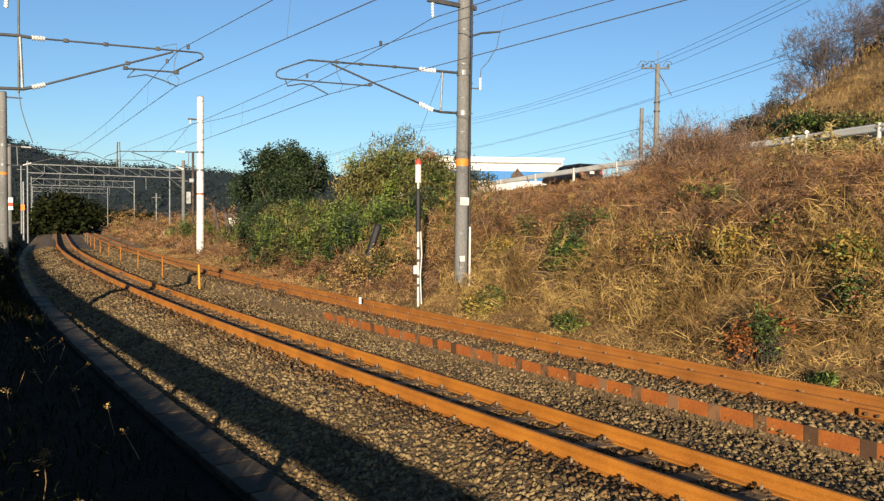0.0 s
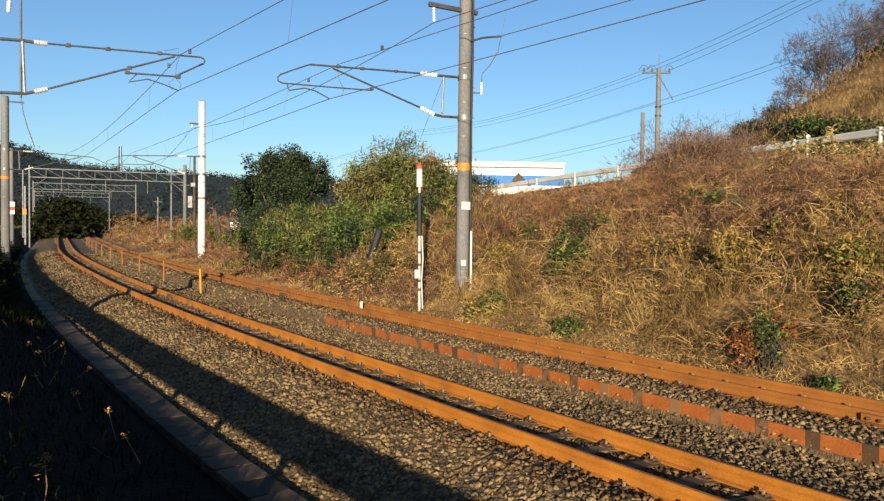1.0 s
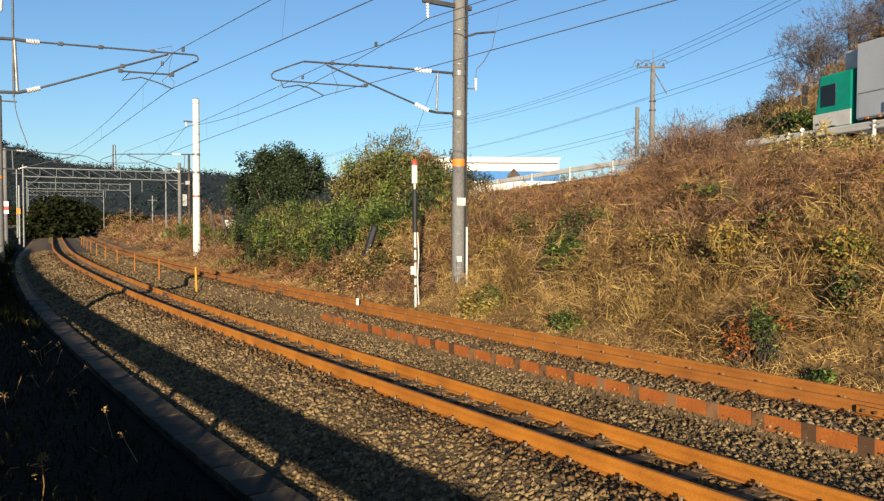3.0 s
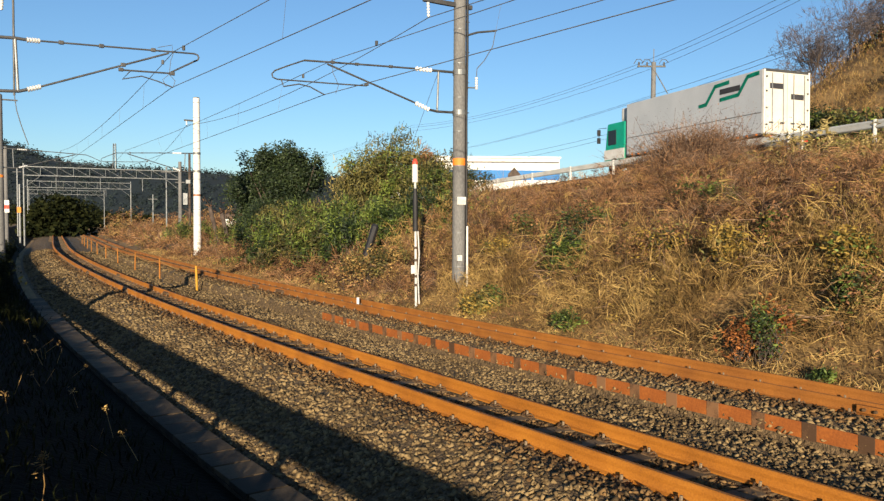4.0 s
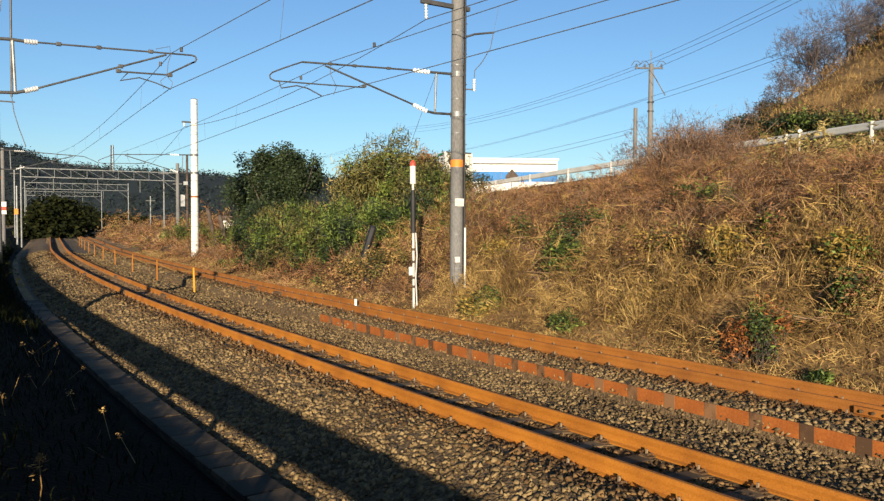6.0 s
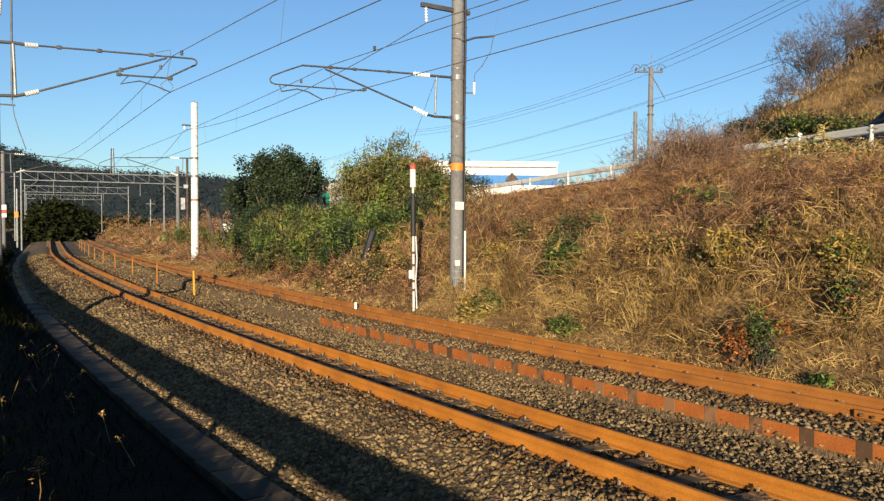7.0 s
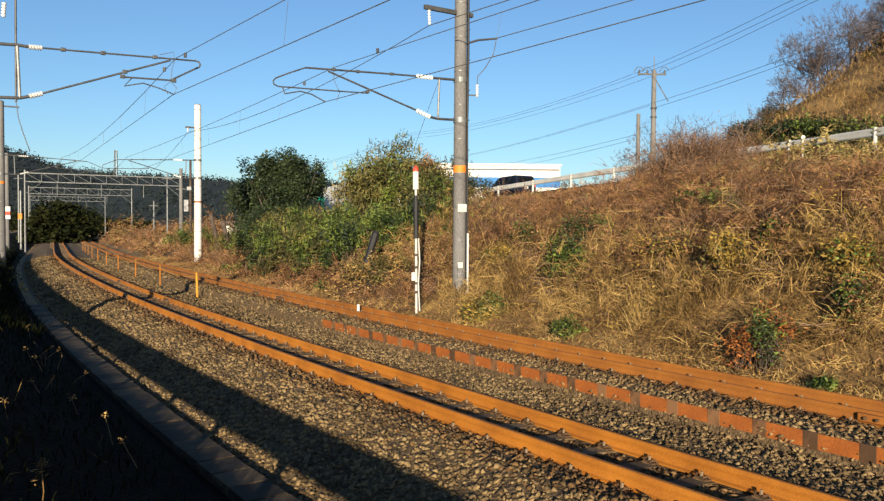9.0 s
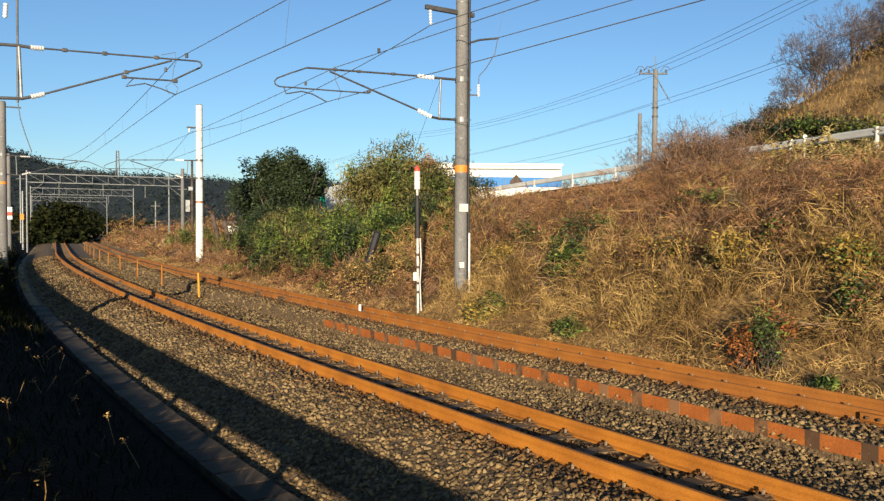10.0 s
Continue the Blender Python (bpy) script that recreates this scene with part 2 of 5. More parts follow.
def road_xy(s, r):
    x, y, a = np.interp(s, _RS, _rx), np.interp(s, _RS, _ry), np.interp(s, _RS, _ra)
    return x + np.cos(a) * r, y + np.sin(a) * r


def to_road(x, y):
    """Arc length along the road and distance to its right, by the nearest point."""
    x, y = np.asarray(x, float).ravel(), np.asarray(y, float).ravel()
    px, py = _rx[::4], _ry[::4]
    best = np.zeros(len(x), int)
    for i in range(0, len(x), 4000):
        d = (x[i:i + 4000, None] - px) ** 2 + (y[i:i + 4000, None] - py) ** 2
        best[i:i + 4000] = d.argmin(1)
    a = _ra[::4][best]
    dx, dy = x - px[best], y - py[best]
    return _RS[::4][best] + (-np.sin(a) * dx + np.cos(a) * dy), np.cos(a) * dx + np.sin(a) * dy


def to_rail(x, y):
    """Arc length and offset of plan points by the nearest point of the railway."""
    x, y = np.atleast_1d(np.asarray(x, float)), np.atleast_1d(np.asarray(y, float))
    k = slice(600, 1700, 2)
    b = ((x[:, None] - _X[k]) ** 2 + (y[:, None] - _Y[k]) ** 2).argmin(1)
    a = _a[k][b]
    dx, dy = x - _X[k][b], y - _Y[k][b]
    return _S[k][b] - np.sin(a) * dx + np.cos(a) * dy, np.cos(a) * dx + np.sin(a) * dy


def ground_z(s, q):
    """Height of the ground at arc length s and offset q of the railway."""
    shape = np.broadcast(s, q).shape
    s, q = (np.asarray(v, float).ravel() for v in np.broadcast_arrays(s, q))
    x, y = rail_xy(s, q)
    rs, rr = to_road(x, y)
    bed = np.interp(q, [-60, -7.7, -7.4, -6.8, -6.5, -5.7, -4.4, -3.6, -3.3, -3.15, -2.6, -1.75, -1.15, -0.75, -0.6, -0.5, 0.5, 0.6, 1.0, 1.55, 2.37, 2.44, 2.85, 3.25, 3.4, 4.5, 5.0, 5.4, 6.0],
                    [0.56, 0.56, 0.57, 0.57, 0.54, 0.42, -0.15, -0.50, -0.54, -0.62, -0.62, -0.24, -0.10, -0.135, -0.175, -0.215, -0.305, -0.270, -0.29, -0.38, -0.38, -0.12, -0.085, -0.12, -0.155, -0.250, -0.27, -0.38, -0.25])
    far = smooth(70, 130, s)
    bed = bed * (1 - far) + np.interp(q, [-60, -8.5, -6, -3.3, -1.8, 5.3, 7, 12], [0.9, 0.9, 0.2, -0.55, -0.3, -0.35, 0, 0.3]) * far
    # embankment up to the road and the cut slope behind it
    edge = -0.9
    w = np.maximum(q - 6.0, 0) / np.maximum(q - 6.0 + (edge - rr), 0.5)
    w = np.where(rr > edge, 1.0, np.clip(w, 0, 1))
    top = road_z(rs)
    fade = 1 - smooth(110, 170, rs)
    bank = (1 - (1 - w) ** 1.2) * (top - 0.35 + 0.25) - 0.25
    hill = np.clip(rr - 7.6, 0, 60)
    hill = 0.72 * hill - 0.004 * hill ** 2
    hill = hill * (1 - smooth(12, 31, rs))
    up = np.where(rr > edge, top - 0.06 + hill, bank) * fade + (-0.25 + 0.5) * (1 - fade) * smooth(6, 14, q)
    z = np.where(q > 6.0, up, bed)
    rough = np.where(q > 6.2, smooth(6.2, 8, q) * np.where((rr > -1.2) & (rr < 8), 0, 1), smooth(-4, -6, q) * 0.4)
    z = z + rough * (1 - 0.8 * smooth(-8, -3, rr) * (rr < 0)) * (0.17 * wave(x, y, 3, size=1.0) + 0.30 * wave(x, y, 4, size=2.6)) * np.where(q > 6.2, 1, 0.3)
    return z.reshape(shape)


def height(x, y):
    """Height of the ground at plan points."""
    return ground_z(*to_rail(x, y))


def on_ground(s, q, up=0.0):
    x, y = rail_xy(s, q)
    return Vector((float(x), float(y), float(ground_z(s, q)) + up))
# ---------- ground ----------
def build_ground():
    s = np.concatenate([[-380, -250, -150, -100, -70, -50], np.arange(-40, 60, 0.5), np.arange(60, 140, 2.0), np.arange(140, 400, 20), [500, 800, 1300, 2200, 3100]])
    q = np.concatenate([[-2500, -1200, -500, -200, -90, -50, -30, -20, -14, -10, -8], np.arange(-7.4, -3.6, 0.3), np.arange(-3.5, 2.3, 0.15), [2.37, 2.385, 2.42, 2.44], np.arange(2.5, 5.6, 0.15), np.arange(5.7, 8, 0.3), np.arange(8, 44, 0.5), np.arange(44, 90, 4.0), [100, 140, 200, 400, 900, 2000, 3000]])
    S, Q = np.meshgrid(s, q, indexing="ij")
    x, y = rail_xy(S, Q)
    z = ground_z(S, Q)
    n, k = S.shape
    idx = np.arange(n * k).reshape(n, k)
    f = np.stack([idx[:-1, :-1], idx[:-1, 1:], idx[1:, 1:], idx[1:, :-1]], -1).reshape(-1, 4)
    me = np_mesh("ground", np.stack([x, y, z], -1).reshape(-1, 3), f, M_GROUND, True)
    me.materials.append(M_BED)
    qc = np.broadcast_to(((q[:-1] + q[1:]) / 2)[None], (n - 1, k - 1)).ravel()
    me.materials.append(M_SHADESOIL)
    me.materials.append(M_SHADELITTER)
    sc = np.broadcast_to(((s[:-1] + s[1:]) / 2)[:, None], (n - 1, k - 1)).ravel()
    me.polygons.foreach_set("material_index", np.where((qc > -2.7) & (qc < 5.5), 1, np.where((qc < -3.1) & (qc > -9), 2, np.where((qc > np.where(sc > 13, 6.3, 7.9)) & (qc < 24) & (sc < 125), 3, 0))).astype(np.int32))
    return tagged(new("ground", me), "earth and ballast bed under railway and overgrown embankment", "ground", kind="structure")


build_ground()


# ---------- rails, sleepers, fastenings ----------
PROFILE = [(-0.0635, 0), (-0.0635, 0.014), (-0.032, 0.030), (-0.023, 0.046), (-0.023, 0.086), (-0.0325, 0.118), (-0.0325, 0.150), (-0.024, 0.158), (0.024, 0.158),
           (0.0325, 0.150), (0.0325, 0.118), (0.023, 0.086), (0.023, 0.046), (0.032, 0.030), (0.0635, 0.014), (0.0635, 0)]
RAIL_H = 0.172
PROFILE = [(y * 1.06, z * RAIL_H / 0.158) for y, z in PROFILE]


def sweep(name, profile, stations, q, z, mat, tilt=0.0, parent=None, label=""):
    """A profile swept along the railway at offset q, its foot at height z (functions of s or numbers)."""
    vs = []
    for s in stations:
        qq = q(s) if callable(q) else q
        zz = z(s) if callable(z) else z
        for (py, pz) in profile:
            lat, up = py * math.cos(tilt) + pz * math.sin(tilt), -py * math.sin(tilt) + pz * math.cos(tilt)
            x, y = rail_xy(s, qq + lat)
            vs.append((float(x), float(y), zz + up))
    n, k = len(stations), len(profile)
    bm = B()
    v = [bm.verts.new(c) for c in vs]
    for i in range(n - 1):
        for j in range(k):
            a, b = i * k + j, i * k + (j + 1) % k
            bm.faces.new((v[a], v[b], v[b + k], v[a + k]))
    bm.faces.new(v[:k])
    bm.faces.new(v[(n - 1) * k:][::-1])
    bmesh.ops.recalc_face_normals(bm, faces=bm.faces)
    return part(name, bm, mat, parent, label)


STATIONS = list(np.concatenate([np.arange(-22, 60, 1.0), np.arange(60, 240, 5.0)]))
TILT = math.atan(CANT)


def build_track(q0, label, mat, fitting=0.78):
    tr = thing("railway_track", label, "railway track", group="railway tracks")
    for o in (-0.566, 0.566):
        sweep("rail", PROFILE, STATIONS, q0 + o, float(rail_top(q0 + o)) - RAIL_H, mat, TILT, tr, "rusty orange steel rail")
    bm = box(B(), -1.0, 1.0, -0.11, 0.11, -0.17, 0.0, 0.012)
    sl = bpy.data.meshes.new("sleeper")
    bm.to_mesh(sl)
    bm.free()
    sl.materials.append(M_SLEEPER)
    bm = B()
    box(bm, -0.065, 0.065, -0.09, 0.09, 0, 0.022)
    chain(bm, [(-0.06, -0.07, 0.025), (0.0, -0.075, 0.065), (0.07, -0.05, 0.04), (0.07, 0.05, 0.04), (0.0, 0.075, 0.065), (-0.06, 0.07, 0.025)], 0.012, 4)
    plain = len(bm.faces)
    rod(bm, (0.015, 0, 0.01), (0.015, 0, 0.105), 0.022, 0.020, 6)
    bm.faces.ensure_lookup_table()
    for f in bm.faces[plain:]:
        f.material_index = 1
    clip = bpy.data.meshes.new("rail_clip")
    bm.to_mesh(clip)
    bm.free()
    clip.materials.append(M_CLIP)
    clip.materials.append(M_BOLT)
    rest = B()
    for i in range(-22, 385):
        s = 0.62 * i
        x, y = rail_xy(s, q0)
        z = float(rail_top(q0)) - RAIL_H - 0.003
        m = Matrix.Translation((float(x), float(y), z)) @ Matrix.Rotation(rail_turn(s), 4, "Z") @ Matrix.Rotation(TILT, 4, "Y")
        if i < 75:
            ob = part("sleeper", sl, None, tr, m=m)
            for o in (-0.566, 0.566):
                for d in (-0.115, 0.115):
                    part("rail_clip", clip, None, ob, m=pose(o + d, 0, 0, 0, 0, 0 if d > 0 else 180) @ Matrix.Diagonal((fitting, fitting, fitting, 1)))
        else:
            n0 = len(rest.verts)
            box(rest, -1.0, 1.0, -0.11, 0.11, -0.17, 0.0)
            rest.verts.ensure_lookup_table()
            bmesh.ops.transform(rest, matrix=m, verts=rest.verts[n0:])
    tagged(part("sleeper_rest", rest, M_SLEEPER, tr), kind="stuff")
    return tr


build_track(0.0, "curved railway track with rust-orange rails on ballast", M_RUST)
build_track(SPACING, "second curved rusty railway track beside the embankment", M_RUST_DULL, 0.74)


# ---------- ballast stones ----------
def build_ballast():
    rg = np.random.RandomState(5)
    base = np.array([(1, 0, 0), (-1, 0, 0), (0, 1, 0), (0, -1, 0), (0, 0, 1), (0, 0, -1)], float)
    tri = np.array([(0, 2, 4), (2, 1, 4), (1, 3, 4), (3, 0, 4), (2, 0, 5), (1, 2, 5), (3, 1, 5), (0, 3, 5)])
    ss, qq = [], []
    for s0, s1, dens in ((-5, 4, 500), (4, 12, 380), (12, 24, 190), (24, 60, 62)):
        n = int((s1 - s0) * 7.9 * dens)
        ss.append(rg.uniform(s0, s1, n))
        qq.append(rg.uniform(-2.6, 5.3, n))
    s, q = np.concatenate(ss), np.concatenate(qq)
    # keep the rails and fastenings clear
    keep = np.ones(len(s), bool)
    for c in (-0.566, 0.566, SPACING - 0.566, SPACING + 0.566):
        keep &= np.abs(q - c) > 0.085
    on = (np.abs(q) < 1.0) | (np.abs(q - SPACING) < 1.0)
    phase = np.abs((s / 0.62 + 0.5) % 1 - 0.5) * 0.62
    by = np.minimum.reduce([np.abs(q - c) for c in (-0.566, 0.566, SPACING - 0.566, SPACING + 0.566)])
    keep &= ~(on & (phase < 0.09) & (rg.rand(len(s)) < 0.22))
    keep &= ~((by < 0.17) & (phase < 0.10))
    s, q = s[keep], q[keep]
    x, y = rail_xy(s, q)
    z = ground_z(s, q) + rg.uniform(-0.020, 0.015, len(s))
    n = len(s)
    r = rg.uniform(0.023, 0.050, n) * np.where(s > 24, 1.7, np.where(s > 12, 1.3, 1.0))
    v = base[None] * rg.uniform(0.55, 1.25, (n, 6, 1)) + rg.uniform(-0.35, 0.35, (n, 6, 3))
    v = v * r[:, None, None] * np.stack([rg.uniform(0.8, 1.5, n), rg.uniform(0.7, 1.1, n), rg.uniform(0.5, 0.9, n)], -1)[:, None]
    a, b = rg.uniform(0, 6.28, n), rg.uniform(-0.7, 0.7, n)
    ca, sa_, cb, sb = np.cos(a)[:, None], np.sin(a)[:, None], np.cos(b)[:, None], np.sin(b)[:, None]
    vx, vz = v[..., 0] * cb + v[..., 2] * sb, -v[..., 0] * sb + v[..., 2] * cb
    vx, vy = vx * ca - v[..., 1] * sa_, vx * sa_ + v[..., 1] * ca
    v = np.stack([vx + x[:, None], vy + y[:, None], vz + z[:, None]], -1).reshape(-1, 3)
    f = (tri[None] + 6 * np.arange(n)[:, None, None]).reshape(-1, 3)
    me = np_mesh("ballast", v, f, M_BALLAST)
    me.materials.append(M_BALLAST_RUSTY)
    stain = np.minimum(np.abs(q), np.abs(q - SPACING)) + rg.normal(size=n) * 0.16
    me.polygons.foreach_set("material_index", np.repeat(stain < 1.12, 8).astype(np.int32))
    return tagged(new("ballast", me), "grey-brown crushed stone ballast round the tracks", "ballast", kind="stuff")


build_ballast()


# ---------- road on the embankment ----------
def build_road():
    st = np.arange(-120, 190, 2.0)
    vs, fs = [], []
    for i, s in enumerate(st):
        for r in (-0.9, 7.3):
            x, y = road_xy(s, r)
            vs.append((float(x), float(y), float(road_z(s))))
        if i:
            k = 2 * i
            fs.append((k - 2, k - 1, k + 1, k))
    return tagged(new("road", np_mesh("road", vs, fs, M_ASPHALT)), "asphalt road along the top of the embankment", "road", kind="structure")


build_road()
# ---------- ballast retaining plate between the tracks ----------
def build_retainer():
    t = thing("ballast_retainer", "rusty red steel ballast retaining plates with grey stakes", "retaining plate")
    rg = random.Random(4)
    for i in range(28):
        s = -6.2 + 0.62 * i
        x, y = rail_xy(s, 2.40)
        zt = -0.098 + rg.uniform(-0.003, 0.003)
        m = Matrix.Translation((float(x), float(y), zt)) @ Matrix.Rotation(rail_turn(s), 4, "Z") @ Matrix.Rotation(rg.uniform(-0.01, 0.01) - 0.04, 4, "Y")
        part("plate", box(B(), -0.008, 0.008, 0.0, 0.618, -0.235, 0.0, 0.003), M_RUST_RED, t, m=m)
        part("stake", box(B(), -0.012, 0.012, -0.085, 0.085, -0.240, 0.004, 0.003), M_BARE, t, "grey steel stake", m=m)


build_retainer()


# ---------- cable trough lids ----------
def build_trough():
    t = thing("cable_trough", "concrete cable trough with loose lids beside the ballast", "cable trough")
    sweep("trough", [(-0.22, -0.2), (-0.22, 0.0), (-0.17, 0.0), (-0.17, -0.1), (0.17, -0.1), (0.17, 0.0), (0.22, 0.0), (0.22, -0.2)],
          list(np.arange(-14, 24, 1.0)), -2.89, -0.57, M_LID, 0, t)
    rg = random.Random(8)
    me = bpy.data.meshes.new("lid")
    bm = box(B(), -0.215, 0.215, -0.245, 0.245, 0, 0.06, 0.008)
    bm.to_mesh(me)
    bm.free()
    me.materials.append(M_LID)
    for i in range(-26, 46):
        s = 0.5 * i
        x, y = rail_xy(s, -2.89 + rg.uniform(-0.012, 0.012))
        m = Matrix.Translation((float(x), float(y), -0.568 + rg.uniform(0, 0.008))) @ Matrix.Rotation(rail_turn(s) + rg.uniform(-0.02, 0.02), 4, "Z") @ Matrix.Rotation(rg.uniform(-0.015, 0.015), 4, "X")
        part("lid", me, None, t, m=m)


build_trough()


# ---------- overhead line ----------
def insulator(a, b, parent, r=0.055, label="white ribbed insulator"):
    a, b = Vector(a), Vector(b)
    bm = B()
    rod(bm, a, b, 0.022, 0.022, 8)
    for i in range(5):
        f = (i + 0.5) / 5
        w = (b - a).normalized() * 0.02
        rod(bm, a.lerp(b, f) - w, a.lerp(b, f) + w, r, r * 0.75, 12)
    return part("insulator", bm, M_PORC, parent, label)


def local(points, mirror=1):
    """Points (reach, height) in the bracket's plane."""
    return [Vector((l * mirror, 0, z)) for l, z in points]


def catenary_pole(x, y, z0, z1, turn, mat, label, r0, r1, bracket=True, far=False):
    """Round pole whose bracket reaches along +x of its own space, turned by degrees."""
    p = thing("catenary_pole", label, "pole", pose(x, y, 0, 0, 0, turn), group="catenary poles")
    part("shaft", rod(B(), (0, 0, z0 - 0.5), (0, 0, z1), r0, r1, 24), mat, p)
    part("cap", rod(B(), (0, 0, z1), (0, 0, z1 + 0.05), r1 * 1.04, r1 * 0.8, 24), M_STEEL, p)
    for z in np.arange(z0 + 1.2, z1 - 0.2, 0.95):
        r = r0 + (r1 - r0) * (z - z0) / (z1 - z0)
        part("pole_ring", rod(B(), (0, 0, z), (0, 0, z + 0.02), r + 0.006, r + 0.006, 24), M_STEEL, p)
    n = 6 if far else 10
    if bracket:
        ct = part("cantilever", chain(chain(B(), local([(1.46, 6.27), (2.6, 6.22), (4.65, 6.12)]), 0.024, n),
                  local([(4.65, 6.12), (5.1, 5.93), (5.42, 5.78), (5.49, 5.70), (5.47, 5.62), (5.36, 5.58), (4.0, 5.62), (2.91, 5.66)]), 0.018, n), M_DARKSTEEL, p)
        part("stay_tube", rod(B(), *local([(1.45, 5.35), (4.03, 6.10)]), 0.025, n=n), M_DARKSTEEL, p)
        part("arm", chain(B(), local([(0.1, 6.31), (0.92, 6.28)]), 0.035, n), M_DARKSTEEL, p)
        part("arm", chain(B(), local([(0.1, 5.19), (0.74, 5.17), (1.0, 5.20)]), 0.035, n), M_DARKSTEEL, p)
        part("strut", rod(B(), *local([(0.70, 6.28), (0.74, 5.17)]), 0.028, n=n), M_STEEL, p)
        part("steady_arm", chain(B(), local([(5.25, 5.57), (5.19, 5.42), (4.79, 5.52), (4.5, 5.48), (4.11, 5.32)]), 0.016, n), M_DARKSTEEL, p)
        insulator((0.92, 0, 6.28), (1.46, 0, 6.27), p, 0.068)
        insulator((1.0, 0, 5.20), (1.45, 0, 5.35), p, 0.068)
        part("hanger", chain(B(), local([(3.9, 6.25), (3.88, 5.9), (3.72, 5.6), (3.80, 5.38)]), 0.008, 5), M_WIRE, p)
        for l, z in ((2.2, 6.24), (3.2, 6.19), (3.88, 6.16), (2.92, 5.70)):
            part("clamp", box(B(), l - 0.05, l + 0.05, -0.035, 0.035, z - 0.035, z + 0.035, 0.01), M_DARKSTEEL, p)
        for z in (6.31, 5.19):
            part("clamp_band", rod(B(), (0, 0, z - 0.07), (0, 0, z + 0.07), r1 + 0.028, r1 + 0.028, 24), M_STEEL, p)
    return p


U32 = 180 + 32.2      # bracket direction across the track
near = catenary_pole(0.58, 21.7, -0.35, 10.4, U32, M_CONC, "tall round concrete catenary pole with orange band", 0.185, 0.165)
part("orange_band", rod(B(), (0, 0, 3.71), (0, 0, 3.91), 0.185, 0.184, 24), M_ORANGE, near, "orange painted band")
part("number_plate", box(B(), -0.14, 0.17, 0.165, 0.19, 2.60, 2.82, 0.004), M_WHITE, near, "white number plate")
part("number_plate", box(B(), 0.0, 0.17, 0.165, 0.19, 1.02, 1.18, 0.004), M_WHITE, near, "small white plate")
part("top_arm", box(B(), -0.4, 1.2, -0.05, 0.05, 8.12, 8.24, 0.01), M_DARKSTEEL, near)
insulator((1.05, 0, 8.12), (1.03, 0, 7.72), near, 0.05)
part("side_arm", chain(B(), local([(-0.15, 7.35), (-0.6, 7.52), (-1.27, 7.66)]), 0.03, 8), M_DARKSTEEL, near)
part("jumper", chain(B(), [Vector(c) for c in ((-1.25, 0, 7.66), (-1.15, 0, 7.2), (-0.85, 0, 6.75), (-0.6, 0, 6.5), (-0.58, 0, 6.25))], 0.012, 6), M_WIRE, near)
insulator((-0.58, 0, 6.25), (-0.58, 0, 5.9), near, 0.05)
part("lamp_arm", rod(B(), (-0.15, 0, 5.92), (-0.62, 0, 5.95), 0.02), M_STEEL, near)
for k in range(3):
    cx, cy = -0.20 + 0.035 * k, 0.06 + 0.055 * k
    part("cable", chain(B(), [(cx, cy, 9.8), (cx - 0.01, cy + 0.01, 7), (cx, cy - 0.01, 5), (cx - 0.015, cy, 2.5), (cx, cy, 0.0)], 0.036, 8), M_BLACK, near, "dark cable down the pole's side")
part("conduit", rod(B(), (-0.15, 0.22, -0.2), (-0.15, 0.21, 2.0), 0.028), M_WHITE, near, "pale conduit")
for i in range(9):
    part("step_bolt", rod(B(), (-0.17, 0, 1.8 + 0.85 * i), (-0.33, 0, 1.82 + 0.85 * i), 0.010, 0.012, 6), M_DARKSTEEL, near)

white = catenary_pole(-15.1, 48.0, -0.3, 9.74, 180 + 29, M_WHITE, "white-painted catenary pole beside the second track", 0.235, 0.20)
part("top_arm", box(B(), -0.1, 0.75, -0.05, 0.05, 8.28, 8.38, 0.01), M_DARKSTEEL, white)
insulator((0.6, 0, 8.28), (0.6, 0, 8.04), white, 0.05)
part("red_mark", rod(B(), (0, 0, 3.66), (0, 0, 3.75), 0.226, 0.226, 24), M_RUST_RED, white, "faded red mark")
left = catenary_pole(-25.7, 45.0, -0.5, 9.4, 29, M_CONC, "grey concrete catenary pole on the shaded verge", 0.245, 0.21)
part("orange_band", rod(B(), (0, 0, 4.6), (0, 0, 4.75), 0.238, 0.237, 24), M_ORANGE, left, "orange painted band")
part("top_arm", box(B(), 0.1, 1.0, -0.04, 0.04, 9.1, 9.18, 0.01), M_DARKSTEEL, left)


